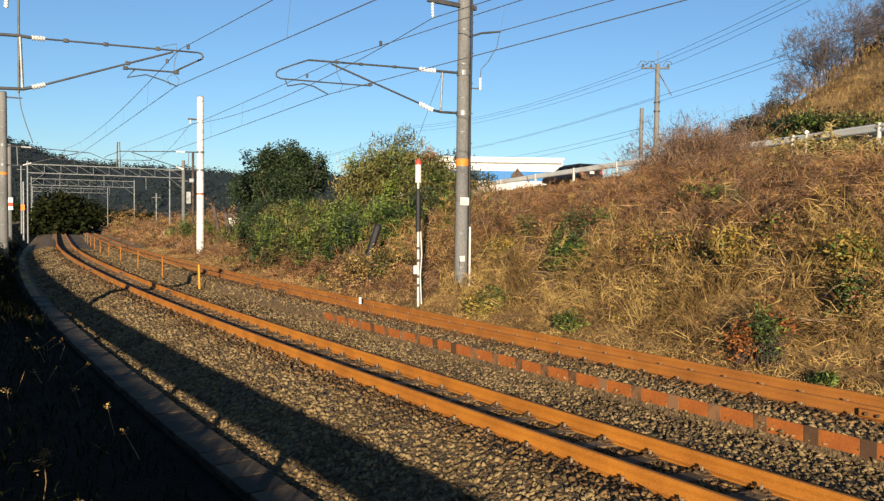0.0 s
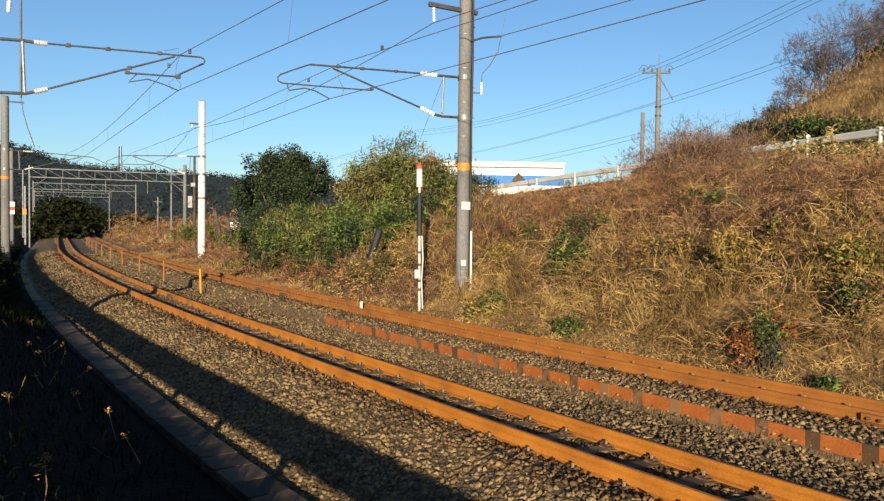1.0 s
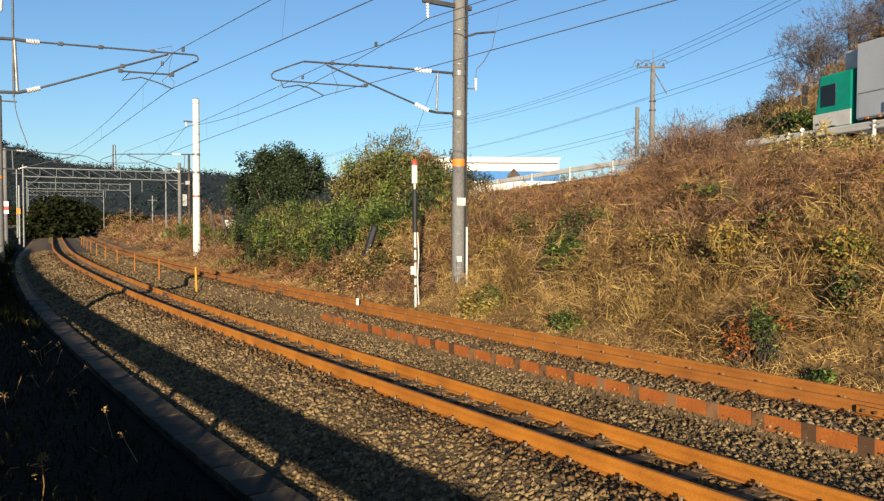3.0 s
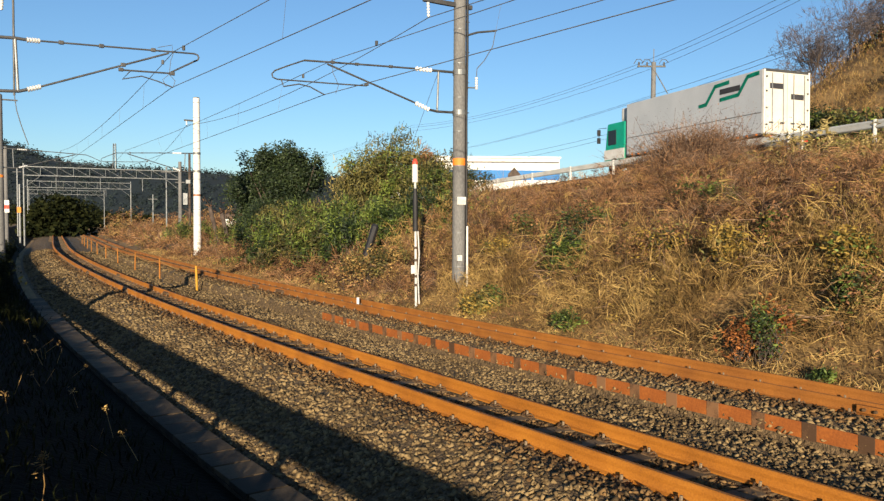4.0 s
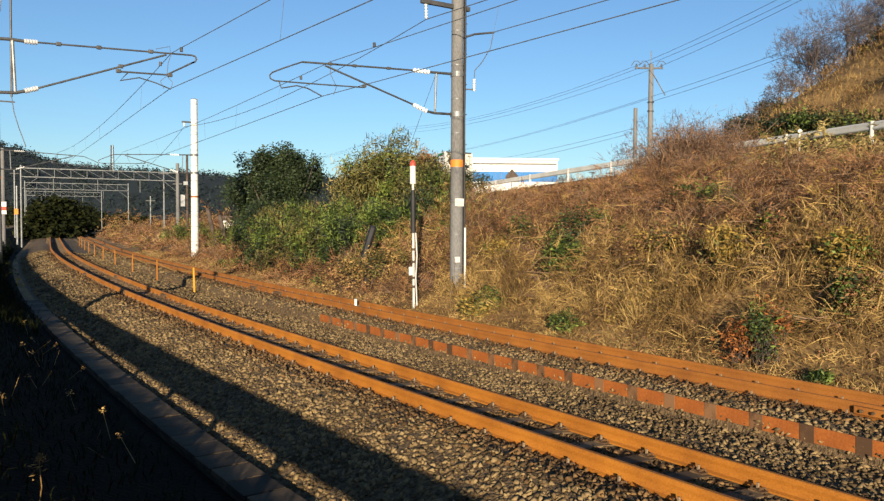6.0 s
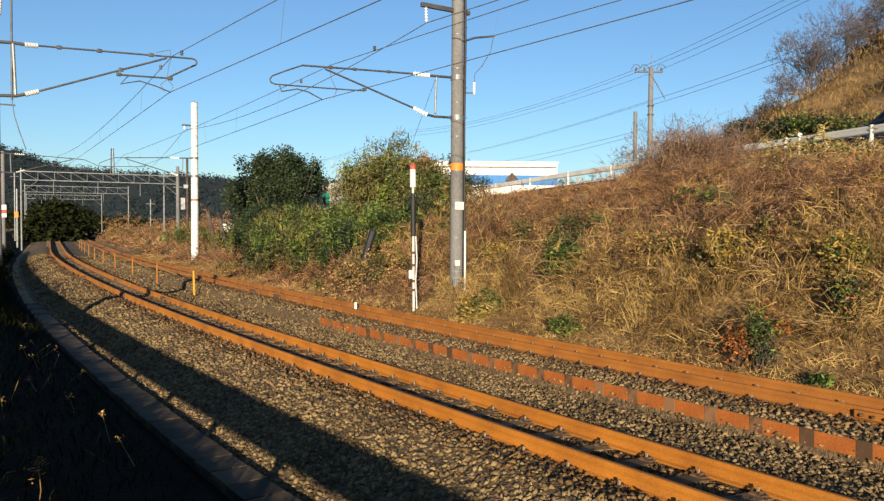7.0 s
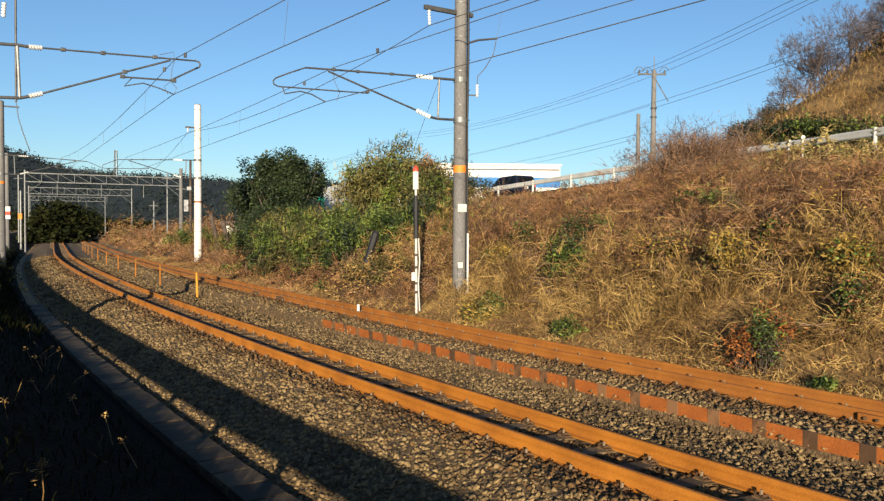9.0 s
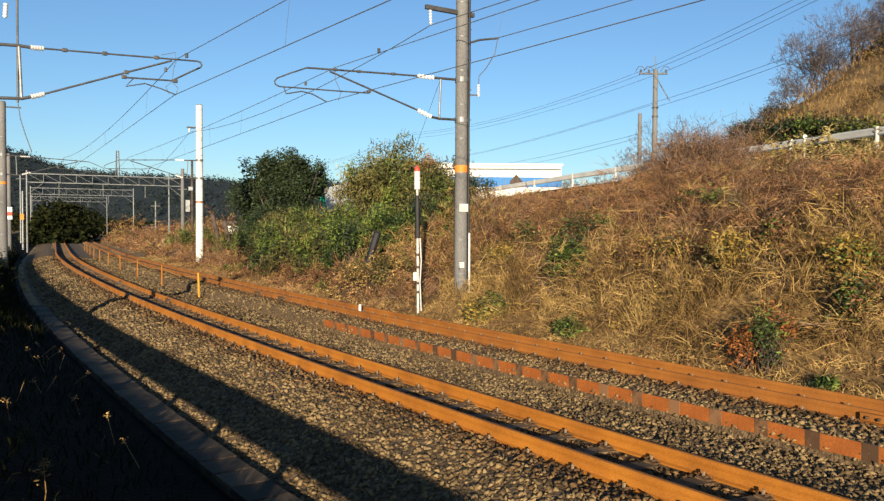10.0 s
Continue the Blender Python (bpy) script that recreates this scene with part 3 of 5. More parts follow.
# bracket over the nearer track, its pole stands on the verge
def near_bracket():
    p = thing("catenary_pole", "concrete catenary pole with insulated bracket over the nearer track", "pole", pose(-10.03, 15.4, 0, 0, 0, 33), group="catenary poles")
    part("shaft", rod(B(), (0, 0, -0.9), (0, 0, 10), 0.19, 0.165, 24), M_CONC, p)
    m = 4.57                      # reach from the pole's axis to the contact wire

    def pts(*c):
        return [Vector((m - l, 0, z)) for l, z in c]
    part("arm", chain(B(), pts((4.57, 5.83), (3.17, 5.91), (2.96, 5.90)), 0.035, 10), M_DARKSTEEL, p)
    part("arm", chain(B(), pts((4.57, 4.72), (3.12, 4.81), (2.96, 4.86)), 0.035, 10), M_DARKSTEEL, p)
    insulator(*pts((2.96, 5.90), (2.70, 5.91)), p, 0.06)
    insulator(*pts((2.96, 4.86), (2.70, 4.95)), p, 0.06)
    part("cantilever", chain(B(), pts((2.70, 5.91), (1.2, 5.97), (-0.52, 6.04), (-0.60, 6.02), (-0.63, 5.96), (-0.60, 5.90), (-0.52, 5.86), (0.06, 5.52), (1.11, 5.48)), 0.020, 10), M_DARKSTEEL, p)
    part("stay_tube", chain(B(), pts((2.70, 4.95), (0.06, 5.98)), 0.022, 10), M_DARKSTEEL, p)
    part("strut", chain(B(), pts((3.17, 5.91), (3.13, 4.81)), 0.03, 8), M_STEEL, p)
    part("drop_rod", chain(B(), pts((3.19, 7.6), (3.20, 4.72)), 0.022, 8), M_DARKSTEEL, p)
    part("earth_wire", chain(B(), pts((3.20, 4.72), (3.16, 4.4), (3.08, 4.1), (2.95, 3.7)), 0.009, 6), M_WIRE, p)
    part("steady_arm", chain(B(), pts((0.9, 5.48), (1.07, 5.28), (0.66, 5.39), (0.3, 5.31), (-0.03, 5.2)), 0.014, 8), M_DARKSTEEL, p)
    part("hanger", chain(B(), pts((-0.06, 6.04), (0.02, 5.8), (0.05, 5.5), (0.2, 5.36), (0.12, 5.2)), 0.007, 5), M_WIRE, p)
    part("hanger", chain(B(), pts((0.06, 5.5), (-0.08, 5.36), (-0.03, 5.2)), 0.007, 5), M_WIRE, p)
    part("hook", chain(B(), pts((0.3, 6.08), (-0.02, 6.18), (-0.03, 6.02)), 0.007, 5), M_WIRE, p)
    insulator(*pts((3.40, 6.75), (3.42, 6.45)), p, 0.05)
    for l, z in ((2.3, 5.93), (1.5, 5.96), (0.4, 6.01), (1.05, 5.60), (1.1, 5.49), (-0.02, 5.52)):
        part("clamp", box(B(), m - l - 0.05, m - l + 0.05, -0.035, 0.035, z - 0.04, z + 0.04, 0.01), M_DARKSTEEL, p)


near_bracket()


def wire(name, runs, r, label, knots=()):
    t = thing(name, label, "wire", group="overhead wires")
    for a, b, sag in runs:
        part("strand", chain(B(), sagging(a, b, sag), r, 6), M_WIRE, t)
    for c in knots:
        part("clamp", rod(B(), Vector(c) - Vector((0, 0, 0.05)), Vector(c) + Vector((0, 0, 0.05)), 0.035, 0.035, 8), M_DARKSTEEL, t)
    return t


# the nearer track
C1 = [(17.5, -14.5, 5.2), (-6.2, 17.9, 5.2), (-22.8, 46.6, 5.42), (-42.6, 86.0, 5.4), (-69.0, 139.0, 5.4)]
M1 = [(17.7, -14.5, 6.1), (-6.15, 17.93, 6.04), (-22.9, 46.6, 6.3), (-42.7, 86.0, 6.3), (-69.1, 139.0, 6.3)]
wire("contact_wire", [(a, b, 0.02) for a, b in zip(C1[:-1], C1[1:])], 0.0085, "thin dark contact wire over the nearer track")
ms = wire("messenger_wire", [(a, b, 0.08 if a is M1[0] else 0.42) for a, b in zip(M1[:-1], M1[1:])], 0.0085, "sagging dark messenger wire over the nearer track", ((-5.75, 17.4, 6.0), (-6.75, 18.87, 5.98)))
# the second track
C2 = [(23.06, -14, 5.64), (-2.9, 19.5, 5.32), (-18.2, 45.84, 5.44), (-37.5, 83.5, 5.4), (-65.0, 138.0, 5.4)]
M2 = [(23.1, -14, 6.45), (-2.7, 19.64, 6.22), (-18.7, 46.0, 6.3), (-37.5, 83.5, 6.3), (-65.0, 138.0, 6.3)]
wire("contact_wire", [(a, b, 0.02) for a, b in zip(C2[:-1], C2[1:])], 0.009, "thin dark contact wire over the second track")
wire("messenger_wire", [(a, b, 0.05 if a is M2[0] else 0.12) for a, b in zip(M2[:-1], M2[1:])], 0.009, "sagging messenger wire over the second track", ((-1.45, 17.9, 6.25), (-3.75, 21.3, 6.12)))
for runs in ((C1, M1), (C2, M2)):
    for i in range(len(runs[0]) - 2):
        for f in (0.12, 0.26, 0.4, 0.55, 0.7, 0.85):
            c = Vector(runs[0][i]).lerp(Vector(runs[0][i + 1]), f)
            d = Vector(runs[1][i]).lerp(Vector(runs[1][i + 1]), f)
            d.z -= ((0.08, 0.05)[runs[0] is C2] if i == 0 else 0.42 if runs[0] is C1 else 0.12) * 4 * f * (1 - f)
            part("dropper", rod(B(), c, d, 0.003, 0.003, 4), M_WIRE, ms)
# feeders
wire("feeder_wire", [((21.5, -8, 7.7), (-0.3, 21.15, 7.7), 0.2), ((-0.3, 21.15, 7.7), (-15.6, 47.7, 8.04), 0.59), ((-15.6, 47.7, 8.04), (-36, 88, 7.0), 0.8)], 0.012, "dark feeder wire between pole tops")
wire("feeder_wire", [((25.9, -10, 7.7), (1.66, 22.4, 7.68), 0.12)], 0.012, "dark feeder wire on the pole's outer arm")
wire("guy_wire", [((-0.02, 21.3, 6.25), (-0.95, 24.0, 4.2), 0.0)], 0.006, "thin stay wire behind the pole bracket")


# ---------- station gantries down the line ----------
def gantry(s, q0, q1, zb, zt, panels, label):
    a = rail_turn(s)
    x, y = rail_xy(s, 0.0)
    t = thing("gantry", label, "gantry", Matrix.Translation((float(x), float(y), 0)) @ Matrix.Rotation(a, 4, "Z"), group="gantries down the line")
    for q in (q0, q1):
        part("post", rod(B(), (q, 0, -0.6), (q, 0, zt + 0.3), 0.09, 0.08, 8), M_STEEL, t)
    for z in (zb, zt):
        for yy in (-0.3, 0.3):
            part("chord", box(B(), q0, q1, yy - 0.025, yy + 0.025, z - 0.028, z + 0.028), M_STEEL, t)
    for i in range(panels):
        xa, xb = q0 + (q1 - q0) * i / panels, q0 + (q1 - q0) * (i + 1) / panels
        part("web", rod(B(), (xa, -0.3, zt), (xb, -0.3, zb), 0.026, n=5), M_STEEL, t)
        part("web", rod(B(), (xb, -0.3, zt), (xb, -0.3, zb), 0.026, n=5), M_STEEL, t)
    for q, d in ((q0, 1.6), (q1, -1.6)):
        part("knee", rod(B(), (q, 0, zb - 1.3), (q + d, 0, zb), 0.03, n=5), M_STEEL, t)
    for q in np.linspace(q0 + 3, q1 - 4, 3):
        part("dropper_post", rod(B(), (float(q), 0, zb), (float(q), 0, zb - 1.4), 0.035, n=6), M_STEEL, t)


gantry(84, -3.2, 12.3, 6.75, 7.65, 10, "grey lattice steel gantry across the tracks")
gantry(138, -4.2, 11.7, 7.55, 8.6, 9, "grey lattice steel gantry across the tracks")
gantry(188, -5.2, 10.2, 7.95, 8.9, 9, "grey lattice steel gantry across the tracks")


def plain_pole(x, y, z0, z1, r, mat, label, name="post", arms=()):
    t = thing(name, label, "pole", pose(x, y, 0), group="poles down the line")
    part("shaft", rod(B(), (0, 0, z0), (0, 0, z1), r, r * 0.85, 10), mat, t)
    for z, l in arms:
        part("cross_arm", box(B(), -l, l, -0.04, 0.04, z - 0.05, z + 0.05), M_DARKSTEEL, t)
    return t


plain_pole(-27.6, 82, -0.3, 8.4, 0.20, M_CONC, "dark concrete pole behind the white one", "line_pole", ((6.2, 0.5),))
bp = plain_pole(-18.8, 58, -0.3, 7.2, 0.10, M_BARK, "slim brown pole with grey cabinet", "equipment_pole")
part("cabinet", box(B(), -0.45, -0.1, -0.2, 0.2, 3.3, 4.2, 0.03), M_STEEL, bp, "grey steel cabinet")
part("cabinet", box(B(), -0.25, 0.1, -0.15, 0.15, 4.9, 5.2, 0.03), M_STEEL, bp, "grey steel cabinet")
for x, y, z1 in ((-37.2, 100, 5.5), (-57, 104, 9.2), (-31.9, 90, 8.4)):
    plain_pole(x, y, -0.5, z1, 0.10, M_STEEL, "slim grey line pole by the station tracks", "line_pole", ((z1 - 0.6, 0.6),))
sg = plain_pole(-34.9, 62, -0.6, 8.0, 0.17, M_CONC, "concrete pole with red and white plate", "line_pole")
part("plate", box(B(), -0.35, 0.35, -0.2, -0.17, 2.7, 3.7, 0.01), M_WHITE, sg, "white plate")
part("stripe", box(B(), -0.35, 0.35, -0.215, -0.203, 3.0, 3.3, 0.002), M_RED, sg, "red stripe")
sg2 = plain_pole(-45.8, 84, -0.6, 6.0, 0.12, M_STEEL, "slim pole with orange plate", "line_pole")
part("plate", box(B(), -0.22, 0.22, -0.17, -0.14, 2.9, 3.5, 0.01), M_ORANGE, sg2, "orange plate")
mast = thing("radio_mast", "distant lattice radio mast on the ridge", "mast", pose(-176.9, 420, 20))
for dx, dy in ((-1, -1), (1, -1), (1, 1), (-1, 1)):
    part("leg", rod(B(), (dx, dy, 0), (dx * 0.5, dy * 0.5, 24), 0.18, n=5), M_STEEL, mast)
for i in range(8):
    part("brace", rod(B(), (-1 + i * 0.06, -1 + i * 0.06, 3 * i), (1 - i * 0.06, -1 + i * 0.06, 3 * i + 3), 0.1, n=4), M_STEEL, mast)


# ---------- lineside posts ----------
def rope_fence():
    tops = []
    for i in range(10):
        s = 21.5 + 6.6 * i
        x, y = rail_xy(s, 2.1)
        z = float(ground_z(s, 2.1))
        t = thing("marker_post", "yellow-painted lineside post carrying a rope" if i == 0 else "thin rusty lineside post carrying a rope", "post", pose(float(x), float(y), z, 0, (i * 37 % 5 - 2) * 0.8, 0), group="rope posts between the tracks")
        part("post", rod(B(), (0, 0, -0.1), (0, 0, 0.86), 0.04 if i == 0 else 0.03, n=10), M_YELLOW if i == 0 else M_RUST, t)
        part("cap", rod(B(), (0, 0, 0.86), (0, 0, 0.90), 0.045, 0.03, 10), M_YELLOW if i == 0 else M_RUST, t)
        tops.append(Vector((float(x), float(y), z + 0.78)))
    r = thing("rope", "faded yellow rope sagging between the posts", "rope")
    for a, b in zip(tops[:-1], tops[1:]):
        part("span", chain(B(), sagging(a, b, 0.16, 10), 0.014, 6), M_ROPE, r)


rope_fence()


def beacon():
    t = thing("warning_beacon", "slim warning beacon pole with white lamp and red top", "signal", pose(-0.62, 21.5, 0, 0, -0.6, 0))
    part("pole", rod(B(), (0, 0, -0.5), (0, 0, 3.3), 0.036, 0.034, 14), M_GUARD, t)
    part("sleeve", rod(B(), (0, 0, 1.85), (0, 0, 2.85), 0.072, 0.072, 14), M_BLACK, t, "black protective sleeve")
    part("collar", rod(B(), (0, 0, 2.85), (0, 0, 3.05), 0.06, 0.045, 14), M_BLACK, t)
    part("lamp", rod(B(), (0, 0, 3.22), (0, 0, 3.72), 0.085, 0.08, 16), M_WHITE, t, "white lamp housing")
    bm = rod(B(), (0, 0, 3.72), (0, 0, 3.80), 0.08, 0.075, 16)
    rod(bm, (0, 0, 3.80), (0, 0, 3.88), 0.075, 0.035, 16)
    part("red_top", bm, M_RED, t, "red lens")
    part("box", box(B(), -0.13, 0.0, -0.13, -0.04, 0.66, 0.9, 0.01), M_GUARD, t)
    part("conduit", chain(B(), [(0.07, -0.02, 1.85), (0.10, -0.02, 1.2), (0.06, -0.03, 0.6), (0.09, -0.02, -0.2)], 0.020, 8), M_GUARD, t)
    for z in (0.3, 0.55, 1.0, 1.35):
        part("strap", rod(B(), (0, 0, z), (0, 0, z + 0.07), 0.055, 0.055, 14), M_BARK, t)


beacon()


def hooded_post(x, y, z0, length, lean, mat, r, label):
    t = thing("leaning_post", label, "post", pose(x, y, z0, 0, lean, 0))
    part("post", rod(B(), (0, 0, -1.4), (0, 0, length), r * 0.5, r * 0.55, 10), M_BARK, t)
    part("sleeve", rod(B(), (0, 0, 0), (0, 0, length), r * 0.9, r, 14), mat, t)
    part("hood", rod(B(), (0, 0, length), (0, 0, length + 0.08), r, r * 0.6, 14), mat, t)


hooded_post(-2.45, 26.0, 0.95, 1.05, 17, M_BLACK, 0.13, "leaning post wrapped in black sheeting")
hooded_post(-13.4, 46.0, 1.6, 1.3, -13, M_BARK, 0.13, "old dark timber post leaning over")
hooded_post(-12.7, 46.0, 1.2, 1.3, -12, M_BARK, 0.13, "old dark timber post leaning over")
stub = thing("kilometre_stub", "short white lineside marker stub", "marker", pose(-2.2, 21.0, 0))
part("stub", box(B(), -0.036, 0.036, -0.036, 0.036, -0.4, 0.03, 0.012), M_GUARD, stub)


def joint_box(s, q):
    x, y = rail_xy(s, q)
    t = thing("joint_box", "small dark rail joint connector on the rail's side", "rail joint", Matrix.Translation((float(x), float(y), float(rail_top(q)))) @ Matrix.Rotation(rail_turn(s), 4, "Z"), group="rail joints")
    part("fishplate", box(B(), -0.075, 0.05, -0.3, 0.3, -0.125, -0.035, 0.008), M_CLIP if s > 0 else M_RUST_DULL, t)
    for yy in (-0.2, -0.07, 0.07, 0.2):
        part("bolt", rod(B(), (-0.11, yy, -0.08), (0.07, yy, -0.08), 0.02, n=6), M_CLIP, t)


for s, q in ((19.5, -0.566), (19.0, 0.566), (29.0, -0.566), (28.5, 0.566), (-1.6, SPACING - 0.566), (16.5, SPACING - 0.566), (18.8, SPACING - 0.566)):
    joint_box(s, q)


# ---------- guard rails ----------
def guard_rail(name, stations, place, height, label, step=4.0, beam=0.35):
    """Steel beam on posts; place(s) gives the foot."""
    t = thing(name, label, "guard rail")
    prof = [(-0.02, -beam / 2), (0.03, -beam / 2 + 0.03), (0.05, -beam / 4), (0.0, 0), (0.05, beam / 4), (0.03, beam / 2 - 0.03), (-0.02, beam / 2)]
    pts = [place(s) for s in stations]
    vs, fs = [], []
    for i, p in enumerate(pts):
        d = (pts[min(i + 1, len(pts) - 1)] - pts[max(i - 1, 0)]).normalized()
        n = Vector((-d.y, d.x, 0))
        for th in (1, -1):
            for (o, z) in prof:
                vs.append(p + n * (o + (0.004 if th > 0 else -0.004)) + Vector((0, 0, height - beam / 2 + z)))
    k = len(prof) * 2
    for i in range(len(pts) - 1):
        for j in range(len(prof) - 1):
            fs.append((i * k + j, i * k + j + 1, (i + 1) * k + j + 1, (i + 1) * k + j))
            h = len(prof)
            fs.append((i * k + h + j, (i + 1) * k + h + j, (i + 1) * k + h + j + 1, i * k + h + j + 1))
    part("beam", np_mesh("beam", [tuple(v) for v in vs], fs, M_GUARD), M_GUARD, t)
    s = stations[0]
    while s < stations[-1]:
        p = place(s)
        part("post", rod(B(), p + Vector((0, 0, -0.6)), p + Vector((0, 0, height + 0.02)), 0.07, 0.07, 10), M_GUARD, t)
        s += step
    return t


def road_edge(s):
    x, y = road_xy(s, -0.62)
    return Vector((float(x), float(y), float(road_z(s))))


guard_rail("guard_rail", list(np.arange(-40, 66, 2.0)), road_edge, 0.80, "galvanised steel guard rail along the road edge", 4.0, 0.30)


def verge_edge(s):
    x, y = rail_xy(s, -6.95)
    return Vector((float(x), float(y), 0.72))


guard_rail("guard_rail", list(np.arange(-40, 70, 2.0)), verge_edge, VERGE_TOP, "steel guard rail along the lane beside the railway", 2.0, 0.45)

# reflector and sign by the road
rf = thing("delineator", "white round road delineator on a short post", "road marker", pose(13.1, 27.6, 4.45))
part("post", rod(B(), (0, 0, -0.4), (0, 0, 1.0), 0.03), M_WHITE, rf)
part("disc", rod(B(), (0, -0.03, 1.05), (0, 0.03, 1.05), 0.075, 0.075, 16), M_WHITE, rf)
sn = thing("road_sign", "back of a dark triangular road sign", "road sign", pose(6.12, 62, 2.9))
part("post", rod(B(), (0, 0, 0), (0, 0, 3.6), 0.035), M_STEEL, sn)
bm = B()
v = [bm.verts.new(c) for c in ((-0.55, -0.04, 2.6), (0.55, -0.04, 2.6), (0.5, -0.04, 3.1), (0, -0.04, 3.66), (-0.5, -0.04, 3.1))]
f = bm.faces.new(v)
ex = bmesh.ops.extrude_face_region(bm, geom=[f])
bmesh.ops.translate(bm, vec=(0, -0.02, 0), verts=[e for e in ex["geom"] if isinstance(e, bmesh.types.BMVert)])
part("plate", bm, M_BARK, sn)


# ---------- utility poles by the road ----------
def utility_pole(x, y, z0, z1, r, label, arms):
    t = thing("utility_pole", label, "utility pole", pose(x, y, 0), group="utility poles")
    part("shaft", rod(B(), (0, 0, z0), (0, 0, z1), r, r * 0.75, 14), M_CONC, t)
    if arms:
        part("top_pin", rod(B(), (0, 0, z1), (0, 0, z1 + 0.9), 0.03), M_STEEL, t)
        arm = part("cross_arm", box(B(), -1.1, 0.8, -0.06, 0.06, z1 - 0.32, z1 - 0.22, 0.01), M_DARKSTEEL, t)
        for xx in (-1.0, -0.45, 0.7):
            part("insulator", rod(B(), (xx, 0, z1 - 0.22), (xx, 0, z1 + 0.02), 0.07, 0.05, 10), M_DARKSTEEL, t)
            part("jumper", chain(B(), [(xx - 0.35, 0, z1 - 0.12), (xx - 0.15, 0, z1 + 0.2), (xx + 0.1, 0, z1 + 0.2), (xx + 0.3, 0, z1)], 0.025, 5), M_WIRE, t)
        part("brace", rod(B(), (0.1, 0, z1 - 0.6), (0.95, -0.1, z1 - 2.1), 0.035, n=6), M_DARKSTEEL, t)
        for z in (z1 - 2.6, z1 - 3.2):
            part("band", rod(B(), (0, 0, z), (0, 0, z + 0.08), r + 0.02, r + 0.02, 14), M_DARKSTEEL, t)
    return t


utility_pole(14.5, 52, 2.5, 12.95, 0.20, "concrete utility pole with crossarm behind the road", True)
utility_pole(14.0, 54, 2.5, 10.3, 0.17, "shorter plain concrete pole beside the utility pole", False)
for dx, ex_, ez, lz in ((-1.0, 16.05, 12.73, 13.66), (-0.4, 16.58, 12.66, 13.4), (0.7, 17.24, 12.75, 13.0)):
    wire("power_line", [((14.5 + dx, 52, 12.85), (ex_, 36, ez), 0.1), ((ex_, 36, ez), (ex_ + 4, 8, 13.2), 0.3), ((14.5 + dx, 52, 12.85), (-3.15, 92, lz), 0.8), ((-3.15, 92, lz), (-30, 150, 13), 0.4)], 0.011, "dark power line between utility poles")
for o in (0.0, 0.35):
    wire("telephone_cable", [((14.5, 51.8, 10.75 - o), (16.9, 30, 10.18 - o * 0.6), 0.12), ((16.9, 30, 10.18 - o * 0.6), (19, 6, 10.4), 0.2), ((14.5, 51.8, 10.75 - o * 0.3), (3.8, 95, 11.4 - o * 0.3), 0.25), ((3.8, 95, 11.4 - o * 0.3), (-16, 150, 11), 0.4)], 0.011, "thick telephone cable along the road")
wire("telephone_cable", [((14.0, 54, 8.9), (6.5, 95, 10.0), 0.2)], 0.012, "thin drop cable from the short pole")
wire("telephone_cable", [((14.0, 54, 8.6), (6.5, 95, 9.4), 0.2)], 0.012, "thin drop cable from the short pole")


# ---------- warehouse ----------
def warehouse():
    t = thing("warehouse", "white warehouse with blue band beyond the road", "building", pose(-1.5, 112, 0, 0, 0, 2))
    part("wall", box(B(), 0, 19.3, 0, 30, -1, 11.45), M_WHITE, t)
    part("blue_band", box(B(), -0.03, 19.33, -0.03, 30.03, 8.30, 9.75), M_BLUE, t, "blue cladding band")
    part("gutter", box(B(), -0.05, 19.2, -0.06, 30.06, 10.80, 11.0), M_DARKSTEEL, t, "dark gutter line")
    part("roof", box(B(), -0.2, 19.5, -0.2, 30.2, 11.45, 11.75, 0.05), M_WHITE, t)
    part("annexe", box(B(), -8, 0, 3, 25, -1, 8.2), M_WHITE, t)


warehouse()
shed = thing("shed", "low white-walled shed with dark roof behind the scrub", "building", pose(-17.3, 62, 0))
part("wall", box(B(), 0, 4.2, 0, 3, 0, 2.3), M_WHITE, shed)
part("roof", box(B(), -0.3, 4.5, -0.3, 3.3, 2.3, 2.65, 0.05), M_BARK, shed)


# ---------- vehicles ----------
def wheel(parent, x, y, r, w):
    bm = rod(B(), (x - w / 2, y, r), (x + w / 2, y, r), r, r, 20)
    ty = part("wheel", bm, M_TYRE, parent)
    part("rim", rod(B(), (x - w / 2 - 0.01, y, r), (x + w / 2 + 0.01, y, r), r * 0.55, r * 0.55, 16), M_STEEL, ty)


